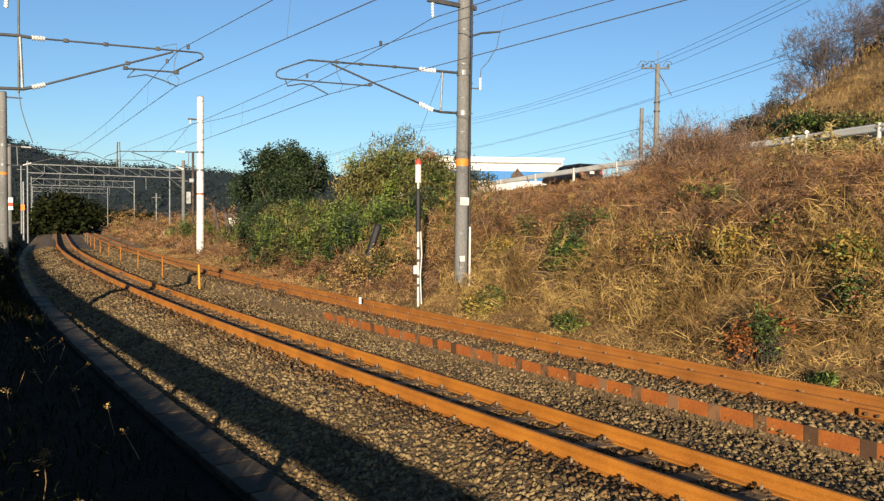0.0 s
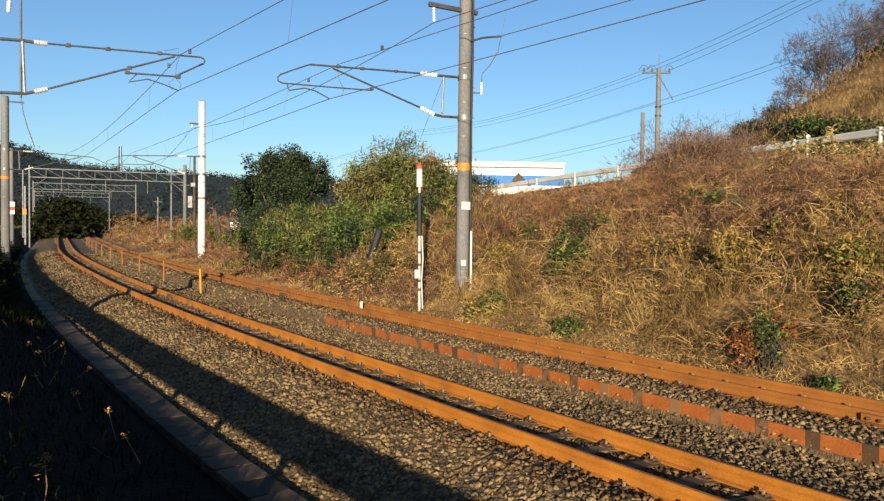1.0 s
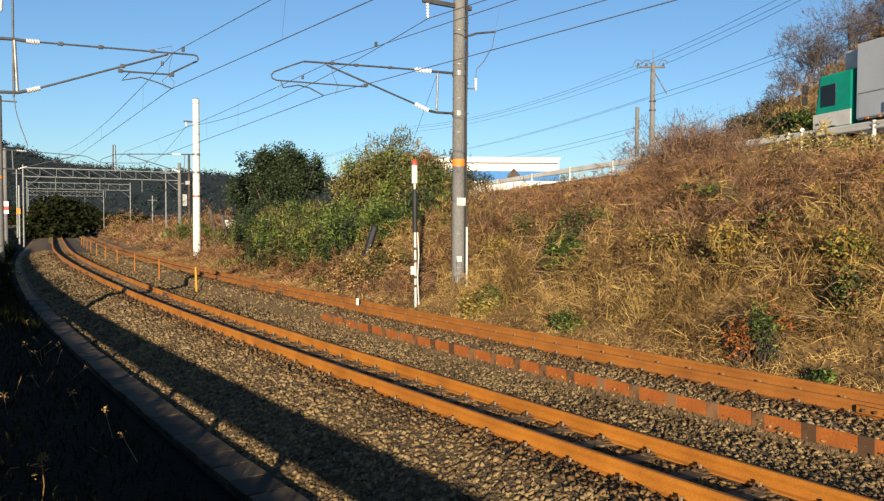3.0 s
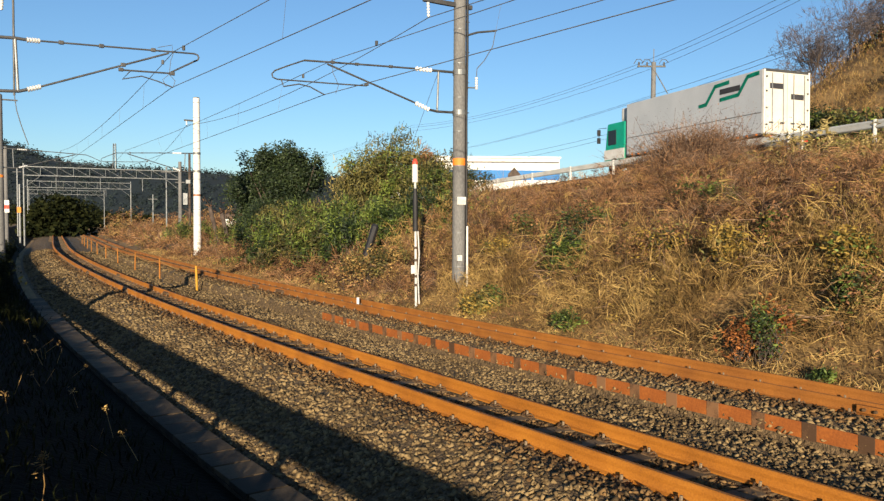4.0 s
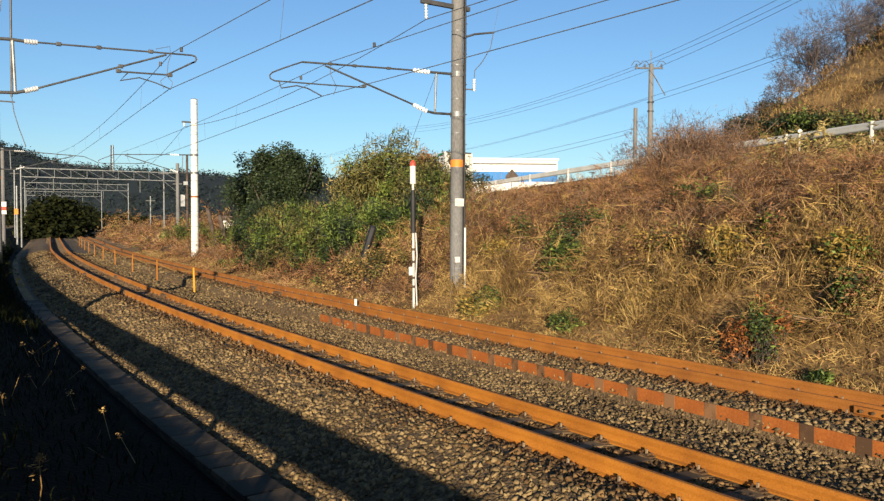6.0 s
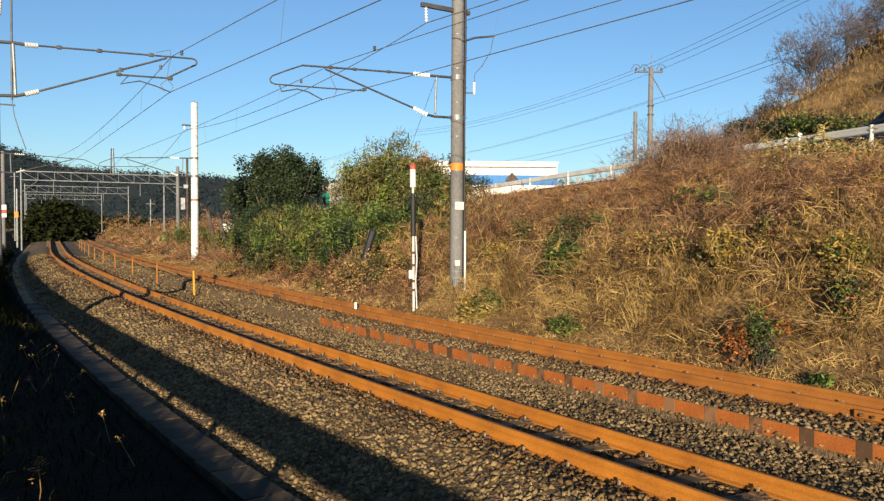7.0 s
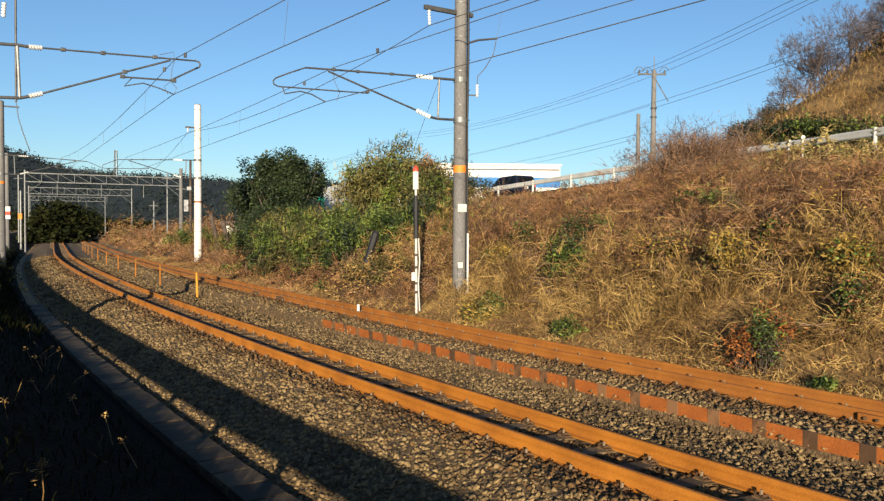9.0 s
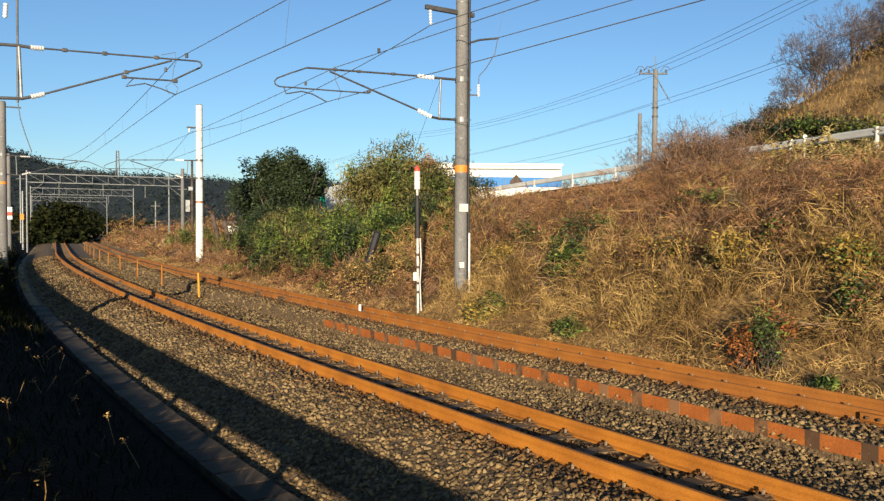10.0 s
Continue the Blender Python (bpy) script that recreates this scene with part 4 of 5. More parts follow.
def build_truck():
    t = thing("box_truck", "grey box truck with green cab and white rear doors", "truck")
    part("cargo_box", box(B(), 0, 2.5, 0, 9.7, 1.05, 3.75, 0.025), M_TRUCKBOX, t)
    part("roof_rail", box(B(), -0.01, 2.51, -0.03, 0.05, 3.66, 3.77, 0.01), M_DARKSTEEL, t)
    for x in (-0.012, 2.422):
        part("corner_post", box(B(), x, x + 0.09, -0.04, 0.10, 1.05, 3.74, 0.01), M_WHITE, t)
    for x0 in (0.10, 1.27):
        d = part("rear_door", box(B(), x0, x0 + 1.13, -0.035, 0.02, 1.12, 3.65, 0.01), M_TRUCKREAR, t, "cream rear door")
        for xx in (x0 + 0.32, x0 + 0.92):
            part("lock_rod", rod(B(), (xx, -0.06, 1.15), (xx, -0.06, 3.6), 0.018), M_STEEL, d)
            part("handle", box(B(), xx - 0.16, xx + 0.05, -0.08, -0.05, 1.5, 1.56, 0.005), M_DARKSTEEL, d)
        for zz in (1.4, 2.1, 2.8, 3.4):
            hx = x0 - 0.02 if x0 < 1 else x0 + 1.06
            part("hinge", box(B(), hx, hx + 0.09, -0.06, -0.03, zz, zz + 0.07, 0.005), M_DARKSTEEL, d)
    part("lower_rail", box(B(), -0.02, 0.03, 0.1, 9.6, 1.0, 1.09, 0.01), M_STEEL, t)
    part("side_seam", box(B(), -0.012, 0.0, 0.1, 9.6, 1.93, 1.97), M_STEEL, t)
    part("side_panel", box(B(), -0.006, 0.01, 0.1, 9.6, 1.10, 1.93), M_TRUCKBOX, t)
    for y in (1.6, 3.3, 5.0, 6.7, 8.4):
        part("latch", box(B(), -0.04, 0.0, y, y + 0.06, 1.15, 1.5, 0.005), M_STEEL, t)
    for y in np.arange(0.3, 9.5, 0.55):
        part("marker_light", box(B(), -0.045, -0.01, y, y + 0.12, 1.0, 1.07, 0.004), M_ORANGE, t)
    # green strokes on the side: two slanted z-shapes
    for y0, a, b in ((2.95, 0.0, 0.95), (1.0, 0.55, 1.0)):
        bm = B()
        pts = [(y0 - 0.9, 3.55), (y0 - 0.05, 3.50), (y0 + 0.55, 2.78), (y0 + 1.0, 2.75)] if a == 0 else [(y0 - 0.72, 3.62), (y0 - 0.1, 3.58), (y0 + 0.45, 2.9), (y0 + 1.55, 2.85)]
        for (ya, za), (yb, zb) in zip(pts[:-1], pts[1:]):
            n = Vector((0, yb - ya, zb - za)).normalized()
            w = Vector((0, -n.z, n.y)) * 0.085
            c = [Vector((-0.012, ya, za)) - n * 0.05, Vector((-0.012, yb, zb)) + n * 0.05]
            vs = [bm.verts.new(q) for q in (c[0] - w, c[1] - w, c[1] + w, c[0] + w)]
            bm.faces.new(vs)
        bmesh.ops.solidify(bm, geom=bm.faces[:], thickness=0.006)
        part("green_stripe", bm, M_TEAL, t, "green painted stroke")
    part("name_bar", box(B(), -0.014, -0.002, 1.35, 2.6, 3.08, 3.32), M_INK, t, "dark bar of lettering")
    part("name_bar", box(B(), 0.30, 1.05, -0.05, -0.03, 2.95, 3.18), M_INK, t, "dark bar of lettering")
    part("name_bar", box(B(), 1.45, 2.15, -0.05, -0.03, 2.55, 2.78), M_INK, t, "dark bar of lettering")
    part("chassis", box(B(), 0.7, 1.8, 0.2, 11.6, 0.55, 1.02), M_BLACK, t)
    part("bumper", box(B(), 0.1, 2.4, -0.05, 0.1, 0.5, 0.75, 0.02), M_DARKSTEEL, t)
    for x in (0.25, 2.25):
        part("tail_lamp", box(B(), x - 0.18, x + 0.18, -0.06, 0.0, 0.8, 0.98, 0.01), M_RED, t, "red tail lamp")
    for x in (0.18, 2.32):
        for y, r in ((1.9, 0.5), (3.1, 0.5), (9.2, 0.5), (10.9, 0.5)):
            wheel(t, x, y, r, 0.3)
    bm = box(B(), 0.06, 2.44, 9.95, 11.95, 0.75, 2.95, 0.10)
    for v in bm.verts:
        if v.co.z > 2.3 and v.co.y > 11.5:
            v.co.y -= 0.35 * (v.co.z - 1.6) / 1.4
    cab = part("cab", bm, M_TEAL, t)
    part("cab_panel", box(B(), 0.045, 0.07, 10.0, 11.9, 0.95, 1.5, 0.004), M_WHITE, cab, "white lower panel")
    part("side_window", box(B(), 0.04, 0.07, 10.75, 11.5, 1.75, 2.55, 0.004), M_GLASSDARK, cab, "dark side window")
    part("windscreen", box(B(), 0.3, 2.2, 11.72, 11.97, 1.65, 2.5, 0.004), M_GLASSDARK, cab)
    for z in (1.9, 2.35):
        part("mirror", box(B(), -0.32, -0.12, 12.0, 12.08, z, z + 0.32, 0.02), M_BLACK, cab)
    part("mirror_arm", chain(B(), [(0.06, 11.7, 2.75), (-0.2, 12.04, 2.75), (-0.22, 12.04, 1.9)], 0.02, 6), M_BLACK, cab)
    part("deflector", box(B(), 0.25, 2.25, 9.85, 10.6, 2.95, 3.7, 0.15), M_WHITE, t, "white roof deflector")
    return t


def build_car(mat, label, low=1.0):
    t = thing("hatchback", label, "car", group="cars on the road")
    bm = B()
    side = [(0.0, 0.45), (0.0, 0.95), (0.10, 1.44), (0.26, 1.53), (1.9, 1.56), (2.3, 1.50), (2.95, 1.02), (3.85, 0.86), (4.05, 0.6), (4.0, 0.35), (0.1, 0.30)]
    l = [bm.verts.new((0.0 if z < 1.1 else 0.13, y, z)) for y, z in side]
    r = [bm.verts.new((1.68 if z < 1.1 else 1.55, y, z)) for y, z in side]
    bm.faces.new(l)
    bm.faces.new(r[::-1])
    for i in range(len(side)):
        j = (i + 1) % len(side)
        bm.faces.new((l[j], l[i], r[i], r[j]))
    bmesh.ops.recalc_face_normals(bm, faces=bm.faces)
    bmesh.ops.bevel(bm, geom=bm.edges[:], offset=0.05, segments=3, affect="EDGES", profile=0.6)
    part("body", bm, mat, t)

    def pane(pts, name):
        b = B()
        vs = [b.verts.new(p) for p in pts]
        b.faces.new(vs)
        bmesh.ops.solidify(b, geom=b.faces[:], thickness=0.01)
        part(name, b, M_GLASSDARK, t)
    for x, xx, o in ((0.045, 0.105, -1), (1.635, 1.575, 1)):
        for y0, y1 in ((0.25, 0.85), (0.93, 1.70), (1.78, 2.75)):
            yt = min(y1, 2.20)
            pane([(x + o * 0.03, y0, 1.02), (x + o * 0.03, y1, 1.02), (xx + o * 0.03, yt, 1.42), (xx + o * 0.03, y0 + 0.04, 1.42)], "side_window")
    pane([(0.2, -0.01, 1.0), (1.45, -0.01, 1.0), (1.4, 0.07, 1.42), (0.25, 0.07, 1.42)], "rear_window")
    pane([(0.2, 2.95, 1.06), (1.45, 2.95, 1.06), (1.4, 2.4, 1.48), (0.25, 2.4, 1.48)], "windscreen")
    for x in (0.12, 1.55):
        part("tail_lamp", box(B(), x - 0.08, x + 0.08, -0.03, 0.05, 0.75, 0.98, 0.02), M_RED, t, "red tail lamp")
        for y in (0.75, 3.2):
            wheel(t, x, y, 0.32, 0.2)
    if low != 1.0:
        for o in t.children_recursive:
            o.data.transform(Matrix.Diagonal((1, 1, low, 1)))
    part("licence_bar", box(B(), 0.68, 1.0, -0.03, 0.0, 0.6, 0.76), M_WHITE, t, "white plate")
    return t


truck = build_truck()
car = build_car(M_CARBLUE, "dark blue hatchback driving on the embankment road")
car_ahead = build_car(M_BLACK, "low black saloon driving down the embankment road", 0.80)
car_grey = build_car(M_DARKSTEEL, "low dark grey saloon driving on the embankment road", 0.84)
parked = build_car(M_WHITE, "white car parked beside the railway lane")
px, py = rail_xy(96.0, -10.5)
parked.matrix_basis = pose(float(px), float(py), 0.9, 0, 0, 28)
tagged(parked, group="parked cars")
# ---------- plants ----------
class Heap:
    """Collects triangles of leaves, blades and twigs, as one mesh."""

    def __init__(self):
        self.v, self.f, self.n = [], [], 0

    def add(self, v, f):
        """v: (pieces, points, 3); f: triangles of one piece."""
        k, p = v.shape[:2]
        self.v.append(v.reshape(-1, 3))
        self.f.append((np.asarray(f)[None] + (self.n + p * np.arange(k))[:, None, None]).reshape(-1, 3))
        self.n += k * p

    def leaves(self, c, size, rg, slim=0.45, droop=0.0):
        n = len(c)
        d = rg.normal(size=(n, 3))
        d[:, 2] = d[:, 2] * 0.6 - droop
        d /= np.linalg.norm(d, axis=1)[:, None]
        e = np.cross(d, rg.normal(size=(n, 3)))
        e /= np.linalg.norm(e, axis=1)[:, None] + 1e-9
        g = np.cross(d, e)
        l = (np.broadcast_to(size, (n,)) * rg.uniform(0.6, 1.4, n))[:, None]
        w = l * slim * 0.5
        self.add(np.stack([c - d * l * 0.5, c + e * w + g * w * 0.3, c + d * l * 0.5, c - e * w + g * w * 0.3], 1), [(0, 1, 2), (0, 2, 3)])

    def blades(self, c, tall, wide, rg, lean=0.5):
        n = len(c)
        a, l = rg.uniform(0, 6.283, n), np.broadcast_to(tall, (n,)) * rg.uniform(0.5, 1.3, n)
        k = rg.uniform(0.1, 1.0, n) * lean
        o = np.stack([np.cos(a), np.sin(a), 0 * a], 1)
        b = rg.uniform(0, 6.283, n)
        s = np.stack([np.cos(b), np.sin(b), 0 * b], 1) * (np.broadcast_to(wide, (n,)) * 0.5)[:, None]
        z = np.array([0, 0, 1.0])
        mid = c + o * (l * k * 0.35)[:, None] + z * (l * 0.6)[:, None]
        tip = c + o * (l * k)[:, None] + z * (l * (1 - 0.35 * k))[:, None]
        self.add(np.stack([c - s, c + s, mid - s * 0.8, mid + s * 0.8, tip], 1), [(0, 1, 3), (0, 3, 2), (2, 3, 4)])

    def sticks(self, a, b, r0, r1):
        n = len(a)
        d = b - a
        d = d / (np.linalg.norm(d, axis=1)[:, None] + 1e-9)
        h = np.where(np.abs(d[:, 2:3]) > 0.9, np.array([[1.0, 0, 0]]), np.array([[0, 0, 1.0]]))
        e = np.cross(d, h)
        e /= np.linalg.norm(e, axis=1)[:, None] + 1e-9
        g = np.cross(d, e)
        r0, r1 = np.broadcast_to(r0, (n,))[:, None], np.broadcast_to(r1, (n,))[:, None]
        ring = [(1, 0), (-0.5, 0.866), (-0.5, -0.866)]
        v = [a + (e * x + g * y) * r0 for x, y in ring] + [b + (e * x + g * y) * r1 for x, y in ring]
        self.add(np.stack(v, 1), [(0, 1, 4), (0, 4, 3), (1, 2, 5), (1, 5, 4), (2, 0, 3), (2, 3, 5)])

    def ribbons(self, a, b, w0, w1, rg):
        """Flat slivers from a to b, each turned at random about its length."""
        n = len(a)
        d = b - a
        e = np.cross(d, rg.normal(size=(n, 3)))
        e /= np.linalg.norm(e, axis=1)[:, None] + 1e-9
        w0, w1 = np.broadcast_to(w0, (n,))[:, None], np.broadcast_to(w1, (n,))[:, None]
        self.add(np.stack([a - e * w0, a + e * w0, b + e * w1, b - e * w1], 1), [(0, 1, 2), (0, 2, 3)])

    def strands(self, a, d, length, wide, droop, rg):
        """Thin stems that set out along d and bend down under their weight."""
        n = len(a)
        l = (np.broadcast_to(length, (n,)) * rg.uniform(0.5, 1.4, n))[:, None]
        e = np.cross(d, rg.normal(size=(n, 3)))
        e *= (np.broadcast_to(wide, (n,)) * rg.uniform(0.6, 1.3, n) * 0.5 / (np.linalg.norm(e, axis=1) + 1e-9))[:, None]
        m = a + d * l * 0.5
        t = m + (d - np.array([0, 0, 1.0]) * droop * rg.uniform(0.3, 1.4, (n, 1))) * l * 0.5
        self.add(np.stack([a - e, a + e, m - e * 0.8, m + e * 0.8, t], 1), [(0, 1, 3), (0, 3, 2), (2, 3, 4)])

    def mesh(self, name, mat):
        return np_mesh(name, np.concatenate(self.v), np.concatenate(self.f), mat)


def stuff(heap, name, mat, label, category):
    return tagged(new(name, heap.mesh(name, mat)), label, category, kind="stuff")


def thicket(rg, n, s0, s1, q0, q1, size):
    """Domes of scrub strewn along the railway: arc length, offset, radius and height of each."""
    s, q = rg.uniform(s0, s1, n), q0 + (q1 - q0) * rg.rand(n) ** 1.1
    x, y = rail_xy(s, q)
    rs, rr = to_road(x, y)
    keep = (rr < np.where(rs > 6, -1.6, -1.0)) | (rs > 60)
    s, q, x, y, rs, rr = (v[keep] for v in (s, q, x, y, rs, rr))
    toe = smooth(6.0, 8.2, q)
    r = size * np.exp(rg.normal(size=len(s)) * 0.36) * (0.45 + 0.55 * toe)
    h = r * rg.uniform(0.7, 1.5, len(s)) * (0.35 + 0.65 * toe)
    crest = (rr > np.where(rs < 6, -5, -4)) & (rs < 60)
    h = np.where(crest, h * np.where(rs < 1, 0.68, np.where(rs < 6, 0.7, 0.18)), h)
    h = np.where((rs > 6) & (rs < 60) & (rr > -9) & ~crest, h * 0.4, h)
    return s, q, x, y, rs, rr, r, h


def scrub_on_bank():
    """Winter scrub over the embankment and verge: tussocks, brambles, creepers, each kind one mass."""
    rg = np.random.RandomState(11)
    dry, brush, twig, green, yellow, olive, pale = (Heap() for _ in range(7))
    for n, s0, s1, q0, q1, size, per, wide in ((1050, -13, 20, 6.1, 25, 0.68, 215, 0.0105), (820, 20, 52, 6.1, 24, 0.72, 115, 0.0195), (520, 52, 125, 6.2, 17, 0.95, 80, 0.045)):
        s, q, x, y, rs, rr, r, h = thicket(rg, n, s0, s1, q0, q1, size)
        k = len(s)
        tone = wave(x, y, 21, size=2.4) + 0.45 * rg.normal(size=k)
        leaf = wave(x, y, 22, size=1.5) + 0.30 * rg.normal(size=k)
        low = 1 - smooth(7.5, 12.5, q)
        tuft = 9
        own = np.repeat(np.arange(k), (per / tuft * (r / size) ** 1.6 * rg.uniform(0.7, 1.2, k)).astype(int) + 3)
        m = len(own)
        up, a = rg.rand(m) ** 0.8, rg.uniform(0, 6.2832, m)
        shell = rg.uniform(0.55, 1.08, m)
        flat = np.sqrt(1 - 0.85 * up * up) * shell * r[own]
        ss, qq = s[own] + np.cos(a) * flat, q[own] + np.sin(a) * flat
        px_, py_ = rail_xy(ss, qq)
        c = np.stack([px_, py_, ground_z(ss, qq) + h[own] * up * shell - 0.02], 1)
        out = np.stack([px_ - x[own], py_ - y[own], np.zeros(m)], 1) / r[own][:, None]
        d = out * 0.6 + rg.normal(size=(m, 3)) * [0.6, 0.6, 0.35] + [0, 0, 0.45]
        d /= np.linalg.norm(d, axis=1)[:, None] + 1e-9
        pick = np.repeat(rg.rand(m), tuft)
        own, c, d = np.repeat(own, tuft), np.repeat(c, tuft, 0), np.repeat(d, tuft, 0)
        m = len(own)
        c = c + rg.normal(size=(m, 3)) * (0.035 + wide * 2)
        d = d + rg.normal(size=(m, 3)) * 0.36
        strawy = (tone + 1.6 * low * (1 - smooth(9, 19, s)) - 0.25 - 0.45 * smooth(11, 20, s))[own]
        is_edge = ((rr > -4.2) & (rs < 60) & ((rs < 1) | (rs > 16)))[own]
        is_green = (leaf > 1.02)[own] & ~is_edge
        is_yellow = (leaf < -0.95)[own] & ~is_edge
        short = ((rr > -7) & (rs > 5) & (rs < 60))[own] | is_edge
        straw = pick < np.clip(0.16 + 0.5 * strawy, 0.07, 0.88)
        leafy_ = (is_green & (pick > 0.40)) | (is_yellow & (pick > 0.62)) | (is_edge & (pick > 0.35))
        bare = ~leafy_
        sel = bare & straw
        dry.strands(c[sel], d[sel], np.where(short[sel], 0.22, 0.42), wide * 1.05, 1.5, rg)
        sel = bare & ~straw & (pick < 0.80)
        brush.strands(c[sel], d[sel], np.where(short[sel], 0.18, 0.34), wide * 1.1, 0.8, rg)
        sel = bare & ~straw & (pick >= 0.80) & (pick < 0.90)
        twig.strands(c[sel], d[sel] + [0, 0, 0.25], np.where(short[sel], 0.2, 0.50), wide * 0.8, 0.5, rg)
        sel = bare & ~straw & (pick >= 0.90)
        brush.leaves(c[sel], 0.055 + wide * 1.6, rg, 0.5)
        sel = is_green & leafy_
        green.leaves(c[sel] + [0, 0, 0.05], 0.075 + wide * 1.5, rg, 0.5)
        sel = is_yellow & leafy_
        (yellow if wide < 0.02 else olive).leaves(c[sel] + [0, 0, 0.03], 0.060 + wide * 1.5, rg, 0.5)
        sel = is_edge & leafy_ & (pick < 0.72)
        pale.leaves(c[sel] + [0, 0, 0.12], 0.17 + wide * 2, rg, 0.24, 0.2)
        sel = is_edge & leafy_ & (pick >= 0.72)
        olive.leaves(c[sel], 0.10 + wide * 2, rg, 0.4)
    # fountains of long pale straw on the lower bank
    n = 210
    s, q = rg.uniform(-9, 16, n), 6.6 + 4.6 * rg.rand(n)
    x, y = rail_xy(s, q)
    z = ground_z(s, q)
    for i in np.flatnonzero(wave(x, y, 27, size=1.6) > 0.0):
        k = 80
        o = np.stack([rg.normal(size=k) * 0.10, rg.normal(size=k) * 0.10, np.full(k, 0.12)], 1)
        d = o * [3.2, 3.2, 0] + rg.normal(size=(k, 3)) * 0.22 + [0, 0, 0.85]
        dry.strands(np.array([x[i], y[i], z[i]]) + o, d / np.linalg.norm(d, axis=1)[:, None], 0.75, 0.009, 2.0, rg)
    # arching bramble canes
    m = 6500
    s, q = rg.uniform(-12, 46, m), 6.6 + 19 * rg.rand(m)
    x, y = rail_xy(s, q)
    rs, rr = to_road(x, y)
    ok = rr < np.where(rs > 5, -8.0, -2.0)
    p0 = np.stack([x, y, ground_z(s, q) + rg.uniform(0.15, 0.75, m)], 1)[ok]
    m = len(p0)
    d = np.stack([rg.normal(size=m), rg.normal(size=m), np.zeros(m)], 1) * 0.42
    lift = np.stack([np.zeros(m), np.zeros(m), rg.uniform(0.05, 0.4, m)], 1)
    p1, p2, p3 = p0 + d * 0.5 + lift, p0 + d * 1.2 + lift * 0.9, p0 + d * 1.9 - lift * 0.2
    half = m // 3
    for hp, sl in ((dry, slice(0, half)), (twig, slice(half, m))):
        hp.ribbons(p0[sl], p1[sl], 0.006, 0.006, rg)
        hp.ribbons(p1[sl], p2[sl], 0.006, 0.005, rg)
        hp.ribbons(p2[sl], p3[sl], 0.005, 0.002, rg)
    # matted straw on the ground
    for m, s0, s1, share in ((34000, -12, 13, 0.85), (20000, 13, 50, 0.3)):
        s, q = rg.uniform(s0, s1, m), 5.2 + rg.rand(m) ** 1.5 * 5
        x, y = rail_xy(s, q)
        c = np.stack([x, y, ground_z(s, q) + rg.uniform(0.0, 0.10, m)], 1)
        k = int(m * share)
        dry.leaves(c[:k], 0.18, rg, 0.06)
        brush.leaves(c[k:], 0.12, rg, 0.18)
    # verge grass beside the second track
    m = 20000
    s, q = rg.uniform(-12, 60, m), 5.15 + rg.rand(m) ** 1.3 * 1.6
    x, y = rail_xy(s, q)
    dry.blades(np.stack([x, y, ground_z(s, q) - 0.02], 1), 0.15, 0.012, rg, 2.0)
    # the cut slope behind the road
    n = 2900
    rs, rr = rg.uniform(-14, 34, n), 8.0 + 34 * rg.rand(n) ** 1.2
    x, y = road_xy(rs, rr)
    z = height(x, y)
    kd = wave(x, y, 31, size=3.5) + 0.3 * rg.normal(size=n)
    for i in range(n):
        k = 55
        off = rg.normal(size=(k, 3)) * np.array([0.65, 0.65, 0])
        up = rg.rand(k) * rg.uniform(0.4, 1.3)
        c = np.array([x[i], y[i], z[i]])
        p = c + off + np.stack([0 * up, 0 * up, up], 1)
        if kd[i] > 0.9 or (rr[i] < 11.5 and rs[i] < 12 and kd[i] > -0.2):
            (green if rr[i] < 12 else olive).leaves(p, 0.22, rg, 0.5)
        elif kd[i] > -0.75:
            dry.blades(c + off[:34], 0.5, 0.020, rg, 2.0)
            brush.leaves(p[:18], 0.15, rg, 0.22)
        else:
            brush.leaves(p, 0.17, rg, 0.3)
            twig.ribbons(c + off[:14], c + off[:14] + np.stack([rg.normal(size=14) * 0.4, rg.normal(size=14) * 0.4, rg.uniform(0.3, 1.6, 14)], 1), 0.012, 0.005, rg)
    stuff(dry, "dry_grass", M_DRY, "straw-coloured dead grass over the embankment", "grass")
    stuff(brush, "brown_scrub", M_BRUSH, "withered brown bramble scrub over the embankment", "scrub")
    stuff(twig, "bare_twigs", M_TWIG, "bare grey-brown twigs among the scrub", "twigs")
    stuff(green, "green_creeper", M_GREEN, "patches of green creeper in the scrub", "creeper")
    stuff(yellow, "yellow_leaves", M_YELLOWLEAF, "yellowing leaves among the scrub", "leaves")
    stuff(olive, "olive_scrub", M_OLIVE, "dull olive leaves in the scrub", "scrub")
    stuff(pale, "pale_bamboo_grass", M_PALELEAF, "pale broad bamboo grass along the road edge", "bamboo grass")


scrub_on_bank()


def clumps(rg, rx, ry, rz, count, per, spread):
    """Leaf places in clumps over the upper part of a rough ellipsoid about the origin."""
    d = rg.normal(size=(count, 3))
    d /= np.linalg.norm(d, axis=1)[:, None]
    d = np.sign(d) * np.abs(d) ** 0.75
    d[:, 2] = np.where(d[:, 2] < -0.4, -d[:, 2], d[:, 2])
    rad = rg.uniform(0.45, 1.02, count)[:, None] * (1 + 0.16 * np.sin(d[:, :1] * 7 + 1) + 0.14 * np.sin(d[:, 1:2] * 9))
    c = d * rad * np.array([rx, ry, rz])
    p = np.repeat(c, per, 0) + rg.normal(size=(count * per, 3)) * spread
    return c, p


